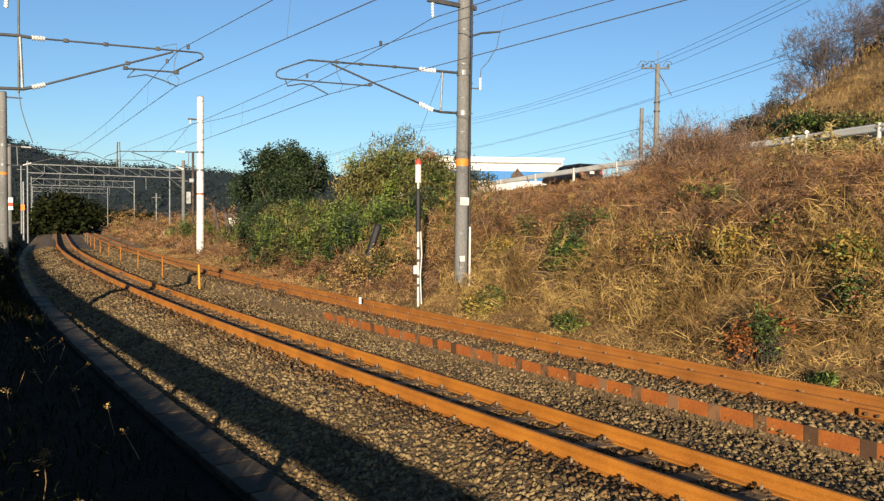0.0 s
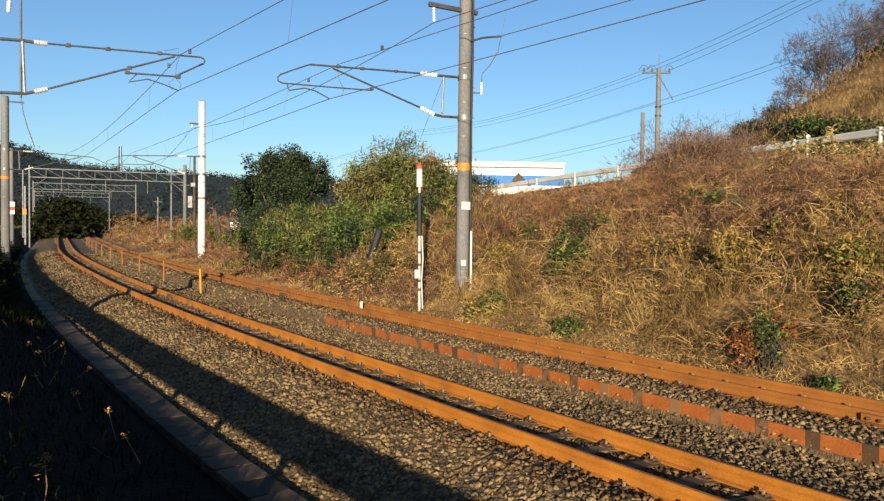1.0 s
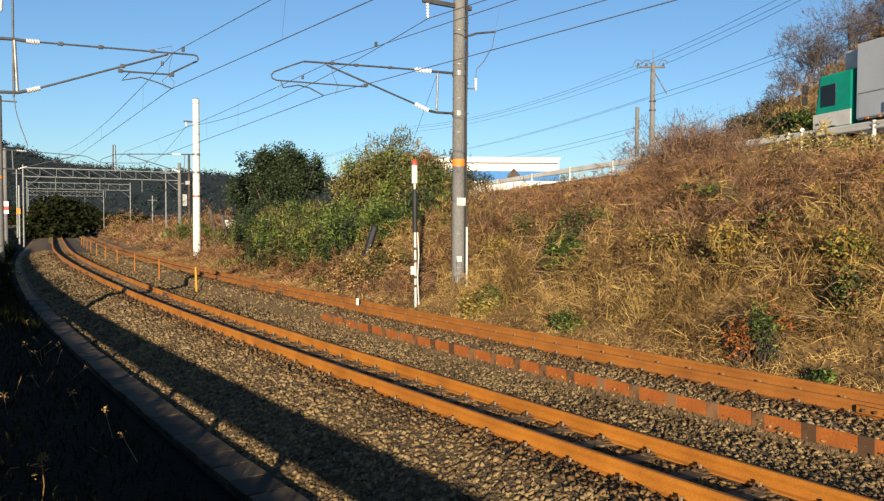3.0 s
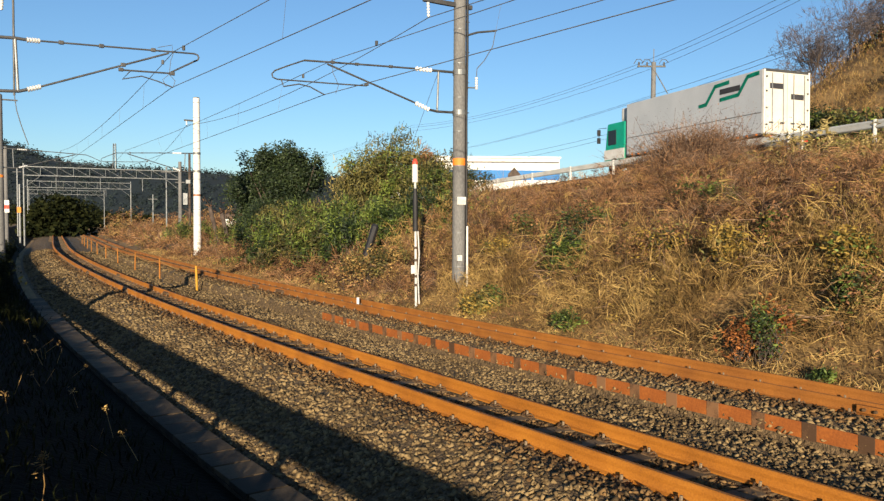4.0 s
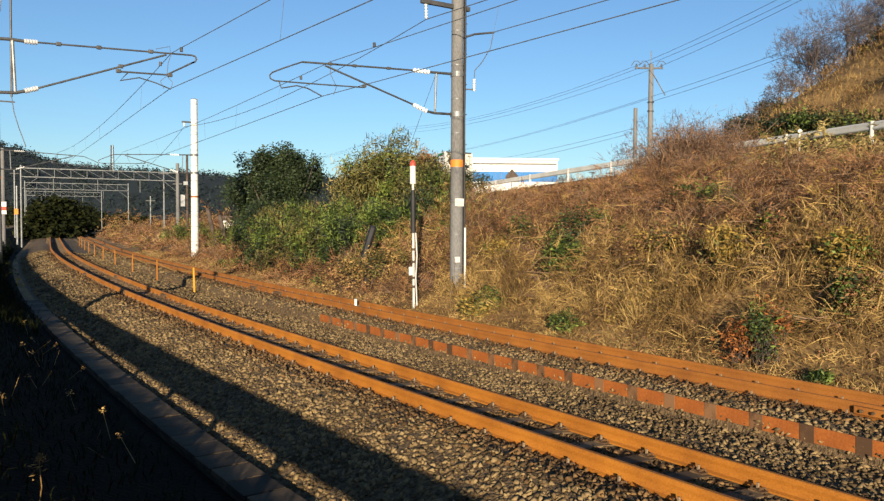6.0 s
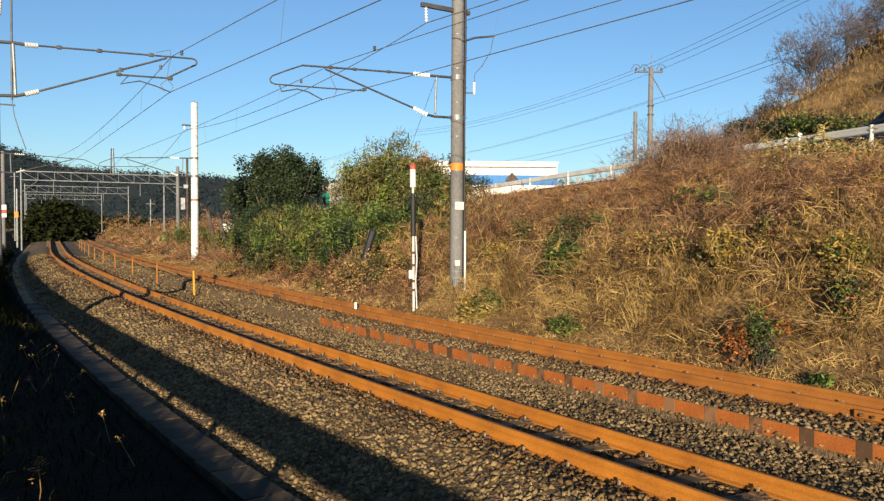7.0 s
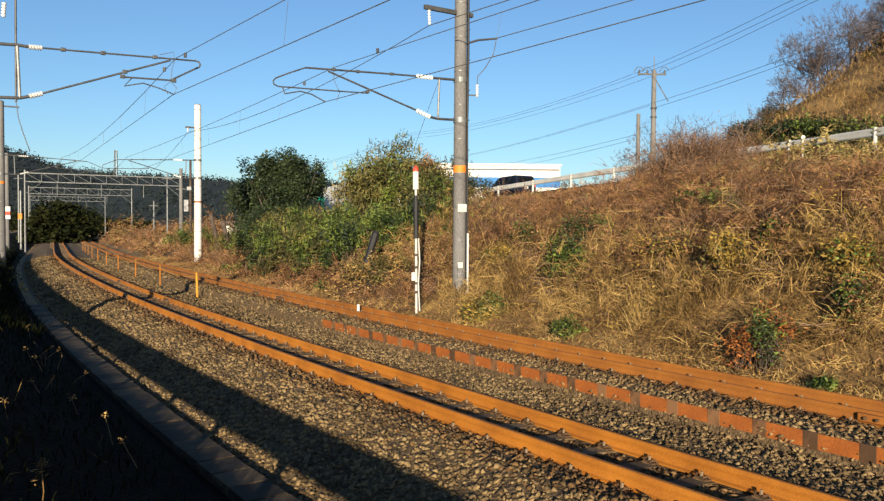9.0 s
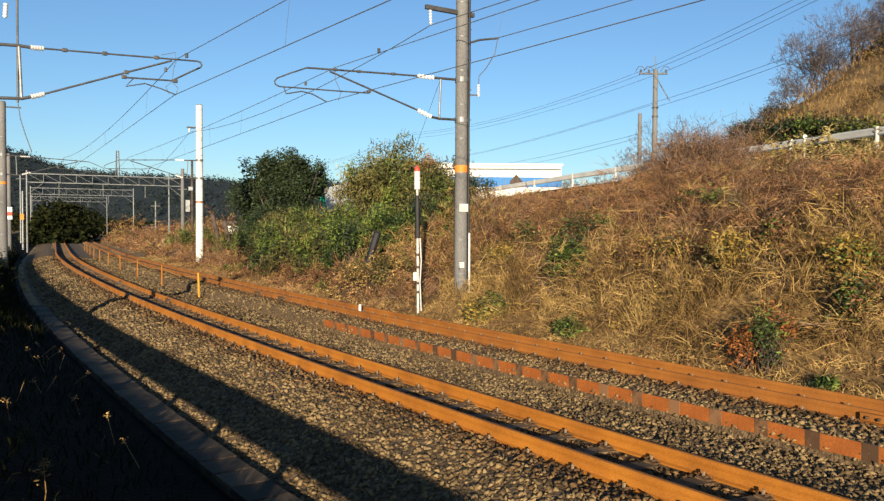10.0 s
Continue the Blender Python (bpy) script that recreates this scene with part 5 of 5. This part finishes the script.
def leafy(name, label, category, x, y, z, r, mats, count, per, leaf, spread, seed, slim=0.4, trunk=0.12, stretch_up=0.0):
    """A bush or tree: stems, and leaves in clumps with gaps between."""
    rg = np.random.RandomState(seed)
    t = thing(name, label, category, pose(x, y, z), group="trees and bushes")
    c, p = clumps(rg, *r, count, per, spread)
    base = max(r[2] * 0.85, 0.2) if trunk > 0.1 else r[2] * 0.55
    lift = np.array([0, 0, base])
    hp = Heap()
    st = c[:: max(1, count // 26)] + lift
    foot = np.zeros_like(st) + rg.normal(size=st.shape) * [r[0] * 0.12, r[1] * 0.12, 0] - [0, 0, 0.3]
    mid = foot * 0.6 + st * 0.4 + rg.normal(size=st.shape) * 0.12
    hp.sticks(foot, mid, trunk * 0.5, trunk * 0.3)
    hp.sticks(mid, st, trunk * 0.3, trunk * 0.08)
    tagged(part("stem", hp.mesh("stem", M_BARK), M_BARK, t), kind="stuff")
    if trunk > 0.1:
        part("trunk", rod(B(), (0, 0, -0.4), (0.1, 0, base * 0.9), trunk, trunk * 0.5, 10), M_BARK, t)
    own = np.repeat(rg.randint(0, len(mats), count), per)
    for k, mt in enumerate(mats):
        h2 = Heap()
        pk = p[own == k] + lift
        h2.leaves(pk, leaf, rg, slim)
        if stretch_up:
            h2.blades(pk[::7], stretch_up, leaf * 0.22, rg, 0.5)
        part("crown", h2.mesh("crown", mt), mt, t)
    return t


def gz(x, y):
    return float(height(x, y)[0])


leafy("camphor_tree", "dense dark green evergreen tree beyond the scrub", "tree", -12.0, 60, 0.3, (2.75, 2.5, 4.15), (M_DARKGREEN, M_DARKGREEN, M_DARKGREEN), 250, 170, 0.20, 0.30, 2, 0.5, 0.25)
leafy("camphor_tree", "dense dark green evergreen tree beyond the scrub", "tree", -14.5, 62, 0.3, (2.1, 2.0, 3.0), (M_DARKGREEN, M_DARKGREEN), 130, 170, 0.19, 0.40, 3, 0.5, 0.22)
for i, (x, y, rx, rz, mats, n) in enumerate((
        (-2.1, 36.0, 1.95, 2.7, (M_OLIVE, M_OLIVE, M_OLIVE, M_GREEN), 150), (-3.6, 37.5, 1.5, 2.2, (M_OLIVE, M_OLIVE, M_PALELEAF), 90), (-1.0, 37.0, 1.5, 2.4, (M_OLIVE, M_OLIVE, M_BRUSH), 90), (-2.9, 36.6, 1.5, 2.55, (M_OLIVE, M_OLIVE), 90),
        (-0.3, 34.0, 1.5, 1.9, (M_GREEN, M_OLIVE), 90), (0.9, 36.0, 1.3, 1.9, (M_OLIVE, M_DARKGREEN), 70),
        (-3.0, 33.0, 1.7, 1.35, (M_GREEN, M_OLIVE, M_GREEN), 90), (-1.2, 31.5, 1.4, 1.2, (M_GREEN, M_GREEN, M_OLIVE), 80),
        (-5.5, 38.0, 1.9, 1.55, (M_OLIVE, M_GREEN), 90), (-7.6, 40.5, 1.9, 1.25, (M_GREEN, M_OLIVE), 90),
        (-9.6, 43.0, 1.7, 1.05, (M_GREEN, M_DARKGREEN), 70), (-11.8, 46.5, 1.6, 0.9, (M_GREEN, M_OLIVE), 60),
        (-7.0, 36.5, 1.3, 0.8, (M_GREEN, M_OLIVE), 50), (-17.5, 55.0, 2.0, 0.9, (M_GREEN, M_OLIVE), 50), (-9.5, 47.5, 2.4, 1.7, (M_DARKGREEN, M_OLIVE), 70),
        (-4.6, 31.5, 1.4, 1.15, (M_GREEN, M_GREEN, M_OLIVE), 70), (-3.2, 30.2, 1.25, 1.05, (M_GREEN, M_DARKGREEN), 64), (-1.8, 29.6, 1.2, 1.1, (M_GREEN, M_GREEN), 64), (-0.4, 30.2, 1.2, 1.3, (M_GREEN, M_DARKGREEN, M_OLIVE), 70), (-6.3, 34.5, 1.5, 1.25, (M_GREEN, M_OLIVE), 70), (-8.2, 38.0, 1.5, 1.2, (M_GREEN, M_DARKGREEN), 64))):
    leafy("bamboo_bush", "leafy olive-green bamboo thicket at the foot of the bank", "bush", x, y, gz(x, y), (rx, rx * 0.8, rz), mats, n, 88, 0.17, 0.20, 40 + i, 0.26, 0.05, 0.26)
# small bushes on the bank
for i, (x, y, r, mats, lb) in enumerate((
        (5.50, 12.75, 0.22, (M_GREEN, M_GREEN, M_DARKGREEN), "small dark green bush at the toe of the bank"), (5.20, 13.05, 0.23, (M_REDLEAF,), "orange-brown oak seedling at the toe of the bank"),
        (5.84, 13.05, 0.17, (M_REDLEAF, M_BRUSH), "orange-brown oak seedling at the toe of the bank"), (5.87, 11.55, 0.13, (M_GREEN,), "small green weed at the toe of the bank"),
        (2.75, 24.65, 0.5, (M_GREEN, M_OLIVE, M_BRUSH), "patch of green creeper on the bank"),
        (3.48, 20.85, 0.42, (M_GREEN, M_GREEN, M_DARKGREEN), "patch of green creeper on the bank"),
        (3.3, 20.3, 0.34, (M_GREEN,), "patch of green creeper on the bank"),
        (4.2, 22.7, 0.48, (M_GREEN, M_DARKGREEN, M_BRUSH), "patch of green creeper on the bank"),
        (4.81, 23.65, 0.4, (M_GREEN, M_OLIVE), "patch of green creeper on the bank"),
        (7.44, 22.6, 0.36, (M_GREEN, M_BRUSH), "patch of green creeper on the bank"),
        (7.75, 21.05, 0.34, (M_GREEN, M_OLIVE), "patch of green creeper on the bank"),
        (7.12, 16.2, 0.26, (M_GREEN, M_BRUSH), "patch of green creeper on the bank"),
        (7.11, 12.95, 0.26, (M_GREEN, M_OLIVE, M_BRUSH), "patch of green creeper on the bank"),
        (7.5, 13.9, 0.3, (M_GREEN, M_YELLOWLEAF), "patch of green creeper on the bank"),
        (5.5, 17.9, 0.4, (M_YELLOWLEAF, M_OLIVE, M_BRUSH), "yellow-leaved shrub on the bank"),
        (6.04, 15.85, 0.36, (M_YELLOWLEAF, M_OLIVE), "yellow-leaved shrub on the bank"),
        (4.98, 18.4, 0.4, (M_YELLOWLEAF, M_BRUSH), "yellow-leaved shrub on the bank"),
        (1.83, 23.35, 0.4, (M_OLIVE, M_YELLOWLEAF), "yellow-leaved shrub on the bank"),
        (1.0, 19.4, 0.3, (M_YELLOWLEAF, M_OLIVE), "low yellow weeds at the pole's foot"),
        (1.45, 19.5, 0.26, (M_GREEN, M_OLIVE), "low green weeds at the pole's foot"),
        (2.8, 16.65, 0.24, (M_GREEN,), "low green weeds by the verge"),
        (-2.4, 25.5, 0.8, (M_DRY, M_OLIVE), "tussock of dead grass round the leaning post"), (-3.0, 25.8, 0.75, (M_DRY, M_BRUSH), "tussock of dead grass round the leaning post"), (-1.7, 25.7, 0.75, (M_DRY, M_OLIVE), "tussock of dead grass round the leaning post"))):
    leafy("shrub", lb, "shrub", x, y, gz(x, y), (r, r, 0.62 if i == 0 else 0.48 if i in (1, 2) else r * 1.7 if 4 <= i < 18 else r * 0.85), mats, 44 if r > 0.24 else 30, 36 if r > 0.24 else 26, 0.10 if r > 0.24 else 0.075, min(0.14, r * 0.45), 70 + i, 0.4, 0.03)


def bare_tree(x, y, z, tall, seed, label, lean=0.0, r0=0.09, spread=0.55, levels=5, fine_r=0.008):
    """Leafless tree: forking limbs down to fine twigs."""
    rg = np.random.RandomState(seed)
    t = thing("bare_tree", label, "tree", pose(x, y, z), group="bare trees")
    big, fine = Heap(), Heap()
    tips = [(np.array([0, 0, -0.3]), np.array([lean, 0, 1.0]), tall * 0.34, r0)]
    for lv in range(levels):
        out = []
        for p, d, l, r in tips:
            d = d / np.linalg.norm(d)
            m = p + d * l * 0.5 + rg.normal(size=3) * l * 0.05
            e = m + (d + rg.normal(size=3) * 0.15) * l * 0.5
            if lv < 3:
                big.sticks(np.array([p, m]), np.array([m, e]), np.array([r, r * 0.85]), np.array([r * 0.85, r * 0.7]))
            else:
                fine.ribbons(np.array([p, m]), np.array([m, e]), np.array([r, r * 0.85]), np.array([r * 0.85, r * 0.7]), rg)
            for _ in range(3 if lv < 4 else rg.randint(2, 4)):
                nd = d + rg.normal(size=3) * spread + np.array([0, 0, 0.22])
                st = m * 0.4 + e * 0.6 if rg.rand() < 0.4 else e
                out.append((st, nd, l * rg.uniform(0.55, 0.85), max(r * 0.6, fine_r)))
        tips = out
    ends = np.array([p for p, d, l, r in tips])
    way = np.array([d / np.linalg.norm(d) * l for p, d, l, r in tips])
    for _ in range(2):
        fine.ribbons(ends, ends + way * 0.8 + rg.normal(size=ends.shape) * np.linalg.norm(way, axis=1)[:, None] * 0.35, fine_r, fine_r * 0.5, rg)
    part("trunk", big.mesh("trunk", M_BARK), M_BARK, t)
    part("crown", fine.mesh("crown", M_TREETWIG), M_TREETWIG, t, "bare grey twigs")


rgt = random.Random(3)
for i in range(38):                      # wood on the hill top behind the road
    rs = rgt.uniform(13.8, 19)
    rr = rgt.uniform(18.5, 32)
    x, y = road_xy(rs, rr)
    bare_tree(float(x), float(y), gz(x, y) - 0.2, rgt.uniform(3.6, 5.2), 100 + i, "leafless grey tree on the hill top", 0, 0.06, 0.6, 6, 0.008)
for i, (rs, rr, h) in enumerate(((15.6, 13.5, 2.6), (16.4, 15, 2.4), (15.2, 15.5, 2.8), (17.2, 16.5, 2.6), (16.2, 17.5, 3.0), (14.8, 17, 3.2),
                                 (16, 10, 3.6), (13.6, 10.5, 2.6), (18, 9.5, 4.4), (19, 10.5, 4.6), (20.5, 9.5, 4.2), (17, 9, 4.2), (21.5, 9, 3.6), (24.5, 8.5, 2.4), (27, 8.2, 2.6))):
    x, y = road_xy(rs, rr)
    bare_tree(float(x), float(y), gz(x, y) - 0.2, h, 230 + i, "small leafless tree beside the road", 0, 0.05, 0.75, 6, 0.008)
# tall brush on the crest that half hides the guard rail
def crest_brush(x, y, z, r, h, seed):
    rg = np.random.RandomState(seed)
    t = thing("bare_shrub", "leafless russet shrub on the crest of the bank", "shrub", pose(x, y, z), group="bare shrubs")
    st, lf = Heap(), Heap()
    n = 115
    a = rg.normal(size=(n, 3)) * [r * 0.35, r * 0.35, 0] - [0, 0, 0.1]
    d = np.stack([rg.normal(size=n) * 0.32, rg.normal(size=n) * 0.32, rg.uniform(0.4, 1.0, n)], 1)
    m = a + d * h * 0.5
    e = m + (d + rg.normal(size=(n, 3)) * 0.3) * h * 0.5
    st.ribbons(a, m, 0.014, 0.010, rg)
    st.ribbons(m, e, 0.010, 0.006, rg)
    for k in range(3):
        f = rg.rand(n, 1)
        b = m * f + e * (1 - f)
        st.ribbons(b, b + rg.normal(size=(n, 3)) * 0.28 * h * 0.6, 0.007, 0.004, rg)
    lf.leaves(np.repeat(e, 5, 0) + rg.normal(size=(n * 5, 3)) * 0.22, 0.06, rg, 0.45)
    tagged(part("stem", st.mesh("stem", M_TWIG), M_TWIG, t), kind="stuff")
    tagged(part("dead_leaf", lf.mesh("dead_leaf", M_BRUSH), M_BRUSH, t, "few dead leaves"), kind="stuff")


for i in range(26):
    rs, rr = rgt.uniform(1.0, 6.0), rgt.uniform(-4.0, -1.5)
    x, y = road_xy(rs, rr)
    h = rgt.uniform(1.2, 2.3) * (1.0 if 1.6 < rs < 4.8 else 0.65)
    crest_brush(float(x), float(y), gz(x, y) - 0.1, 0.9, h, 150 + i)
for i in range(16):                      # bramble thicket on the shoulder of the bank
    x, y = rgt.uniform(1.4, 2.6), rgt.uniform(28, 34)
    crest_brush(x, y, gz(x, y) - 0.1, 0.9, rgt.uniform(0.9, 1.5), 320 + i)
for i, (rs, rr, r, mats) in enumerate(((10.6, 10.6, 1.15, (M_GREEN, M_DARKGREEN)), (9.0, 10.8, 1.05, (M_GREEN, M_DARKGREEN)), (7.0, 10.6, 1.0, (M_OLIVE, M_DARKGREEN)), (17, 14.5, 0.9, (M_DARKGREEN,)), (-2, 22, 1.6, (M_DARKGREEN, M_OLIVE)), (-6, 18, 1.5, (M_DARKGREEN, M_BRUSH)), (4, 20, 1.2, (M_DARKGREEN, M_OLIVE)))):
    x, y = road_xy(rs, rr)
    leafy("shrub", "rounded evergreen shrub on the slope behind the road", "shrub", float(x), float(y), gz(x, y), (r * 1.3, r, r * 0.8), mats, 60, 60, 0.17, 0.22, 170 + i, 0.5, 0.05)


for i in range(14):                      # dark thicket high on the slope
    rs, rr, r = rgt.uniform(6, 18), rgt.uniform(15, 30), rgt.uniform(0.45, 0.85)
    x, y = road_xy(rs, rr)
    leafy("shrub", "scrubby half-bare bush high on the slope", "shrub", float(x), float(y), gz(x, y) - 0.2, (r * 1.2, r, r * 0.8), ((M_DARKGREEN, M_OLIVE), (M_DARKGREEN, M_BRUSH), (M_TWIG, M_BRUSH, M_DARKGREEN))[i % 3], 44, 48, 0.17, 0.24, 210 + i, 0.35, 0.05)


def verge():
    """The shaded verge on the near side: coarse grass, dead stalks, low bushes."""
    rg = np.random.RandomState(17)
    a, b, c = Heap(), Heap(), Heap()
    n = 30000
    s, q = rg.uniform(-6, 70, n), -3.35 - 4.2 * rg.rand(n)
    x, y = rail_xy(s, q)
    far_ = np.hypot(x, y) > 1.6
    p = np.stack([x, y, ground_z(s, q) - 0.02], 1)[far_]
    a.blades(p, np.where(s[far_] > 14, 0.5, 0.16), 0.014, rg, 1.2)
    n = 900
    s, q = rg.uniform(-16, 40, n), -7.2 + 0.35 * rg.rand(n)
    x, y = rail_xy(s, q)
    a.blades(np.stack([x, y, ground_z(s, q) - 0.02], 1), 0.30, 0.022, rg, 0.7)
    n = 240
    s, q = rg.uniform(14, 75, n), -3.9 - 3.6 * rg.rand(n)
    x, y = rail_xy(s, q)
    z = ground_z(s, q)
    for i in range(n):
        k = 70
        off = rg.normal(size=(k, 3)) * [0.45, 0.45, 0]
        b.leaves(np.array([x[i], y[i], z[i]]) + off + np.stack([np.zeros(k), np.zeros(k), rg.rand(k) * rg.uniform(0.4, 1.1)], 1), 0.14, rg, 0.4)
    n = 26
    s, q = rg.uniform(1, 14, n), -3.5 - 1.6 * rg.rand(n)
    x, y = rail_xy(s, q)
    p = np.stack([x, y, ground_z(s, q)], 1)
    e = p + np.stack([rg.normal(size=n) * 0.12, rg.normal(size=n) * 0.12, rg.uniform(0.12, 0.3, n)], 1)
    c.sticks(p, e, 0.004, 0.002)
    for k in range(0, n, 2):
        c.leaves(e[k] + rg.normal(size=(14, 3)) * 0.02, 0.035, rg, 0.5)
    stuff(a, "verge_grass", M_SHADELEAF, "dark shaded grass along the near verge", "grass")
    stuff(b, "verge_scrub", M_SHADELEAF, "low dark scrub along the shaded verge", "scrub")
    stuff(c, "dead_stalks", M_DRY, "pale dead weed stalks on the shaded verge", "weeds")


verge()


def thistle(x, y, z, h, seed):
    rg = np.random.RandomState(seed)
    t = thing("dead_thistle", "dried pale thistle head on a thin stalk", "weed", pose(x, y, z))
    part("stalk", chain(B(), [(0, 0, 0), (0.02, 0.01, h * 0.5), (0.0, 0.02, h)], 0.004, 6), M_DRY, t)
    hp = Heap()
    hp.leaves(rg.normal(size=(90, 3)) * 0.016 + [0, 0.02, h + 0.02], 0.03, rg, 0.25)
    hp.leaves(rg.normal(size=(14, 3)) * 0.03 + [0, 0.01, h - 0.05], 0.06, rg, 0.2)
    part("head", hp.mesh("head", M_DRY), M_DRY, t)


thistle(-2.72, 5.2, gz(-2.72, 5.2), 0.34, 5)
thistle(-2.35, 4.9, gz(-2.35, 4.9), 0.16, 6)


# ---------- distance ----------
def far_woods():
    """Wooded ridge beyond the station, and dark groves at its foot."""
    rg = np.random.RandomState(23)
    az = [-1.4, -0.62, -0.58, -0.555, -0.53, -0.504, -0.467, -0.43, -0.386, -0.335, -0.26, -0.12, 0.05, 0.25]
    top = [150, 142, 138, 136, 125, 111, 103, 96, 94, 92, 84, 82, 80, 40]

    def rise(t, d):
        f = smooth(240, 470, d)
        return (np.interp(t, az, top) / 1356 * 470 + 2) * f - 2

    t, d = np.meshgrid(np.linspace(-1.4, 0.25, 90), np.linspace(235, 480, 26), indexing="ij")
    v = np.stack([t * d, d, rise(t, d)], -1)
    idx = np.arange(v.shape[0] * v.shape[1]).reshape(v.shape[:2])
    f = np.stack([idx[:-1, :-1], idx[1:, :-1], idx[1:, 1:], idx[:-1, 1:]], -1).reshape(-1, 4)
    tagged(new("wooded_hill", np_mesh("wooded_hill", v.reshape(-1, 3), f, M_HAZEFOREST, True)), "distant wooded ridge behind the station", "hill", kind="structure")
    h = Heap()
    n = 2600
    t, d = rg.uniform(-0.75, 0.2, n), 240 + 235 * rg.rand(n)
    for i in range(n):
        k, r = 22, rg.uniform(1.2, 2.6)
        o = rg.normal(size=(k, 3)) * r * 0.5
        o[:, 2] = np.abs(o[:, 2]) * 1.2
        h.leaves(np.array([t[i] * d[i], d[i], float(rise(t[i], d[i]))]) + o, r * 0.45, rg, 0.7)
    # Groves in sun here; their shade comes from the dark leaf colour.
    g = Heap()
    for cx, cy, w, hh in ((-113, 228, 7, 9.5), (-106, 232, 6, 9), (-121, 230, 7, 9.8), (-128, 236, 8, 9), (-99, 226, 5, 6.5), (-112, 240, 9, 11), (-138, 240, 8, 10),
                          (-62, 128, 5, 8), (-70, 140, 6, 9), (-57, 112, 4, 6), (-95, 215, 6, 5), (-86, 210, 6, 6), (-78, 205, 6, 5), (-60, 165, 4, 3.5), (-52, 150, 4, 3.2)):
        k = 1300
        o = rg.normal(size=(k, 3)) * [w * 0.45, w * 0.4, 0]
        g.leaves(np.array([cx, cy, -0.3]) + o + np.stack([np.zeros(k), np.zeros(k), rg.rand(k) * hh * 0.8 * np.exp(-o[:, 0] ** 2 / (w * w))], 1), 0.8, rg, 0.6)
    stuff(g, "far_groves", M_SHADELEAF, "shade-darkened groves where the railway leaves the station", "woods")
    stuff(h, "far_woods", M_HAZEFOREST, "dark green woods blued by painted haze on the distant ridge", "woods")


far_woods()


# ---------- movement ----------
def on_road(s, r, length):
    """Pose of a vehicle whose rear is at arc length s."""
    x0, y0 = road_xy(s, r)
    x1, y1 = road_xy(s + length, r)
    z0, z1 = float(road_z(s)), float(road_z(s + length))
    turn = math.degrees(math.atan2(-(x1 - x0), y1 - y0))
    return pose(float(x0), float(y0), z0, math.degrees(math.atan2(z1 - z0, length)), 0, turn)


def slowed(s):
    """The lorry brakes behind the thicket, out of sight."""
    return s if s < 38 else 38 + 6.5 * (1 - math.exp(-(s - 38) / 6.5))


def motions():
    walk(truck, [(t, on_road(slowed(-0.64 + 14.5 * (t - 3.8)), 0.0, 8.0)) for t in (0, 1, 2, 3, 3.8, 4.15, 4.5, 5, 5.5, 6, 6.5, 7, 7.5, 8, 9, 10)])
    walk(car, [(t, on_road(0.5 + 14.2 * (t - 7.4) - (0.7 if t < 7.6 else 0.2 if t < 8 else 0), 0.3, 3.0)) for t in (0, 1, 2, 3, 4, 5, 6, 7, 7.4, 7.8, 8.3, 8.8, 9.4, 10)])
    walk(car_ahead, [(t, on_road(16.6 + 12.5 * t, 0.3, 3.0)) for t in (0, 0.3, 0.6, 1, 2, 3, 4, 5, 6, 7, 8, 9, 10)])
    walk(car_grey, [(t, on_road(-0.5 + 14.3 * (t - 0.4), 0.3, 3.0)) for t in (0, 0.3, 0.6, 0.9, 1.2, 1.6, 2, 3, 4, 5, 6, 7, 8, 9, 10)])


motions()
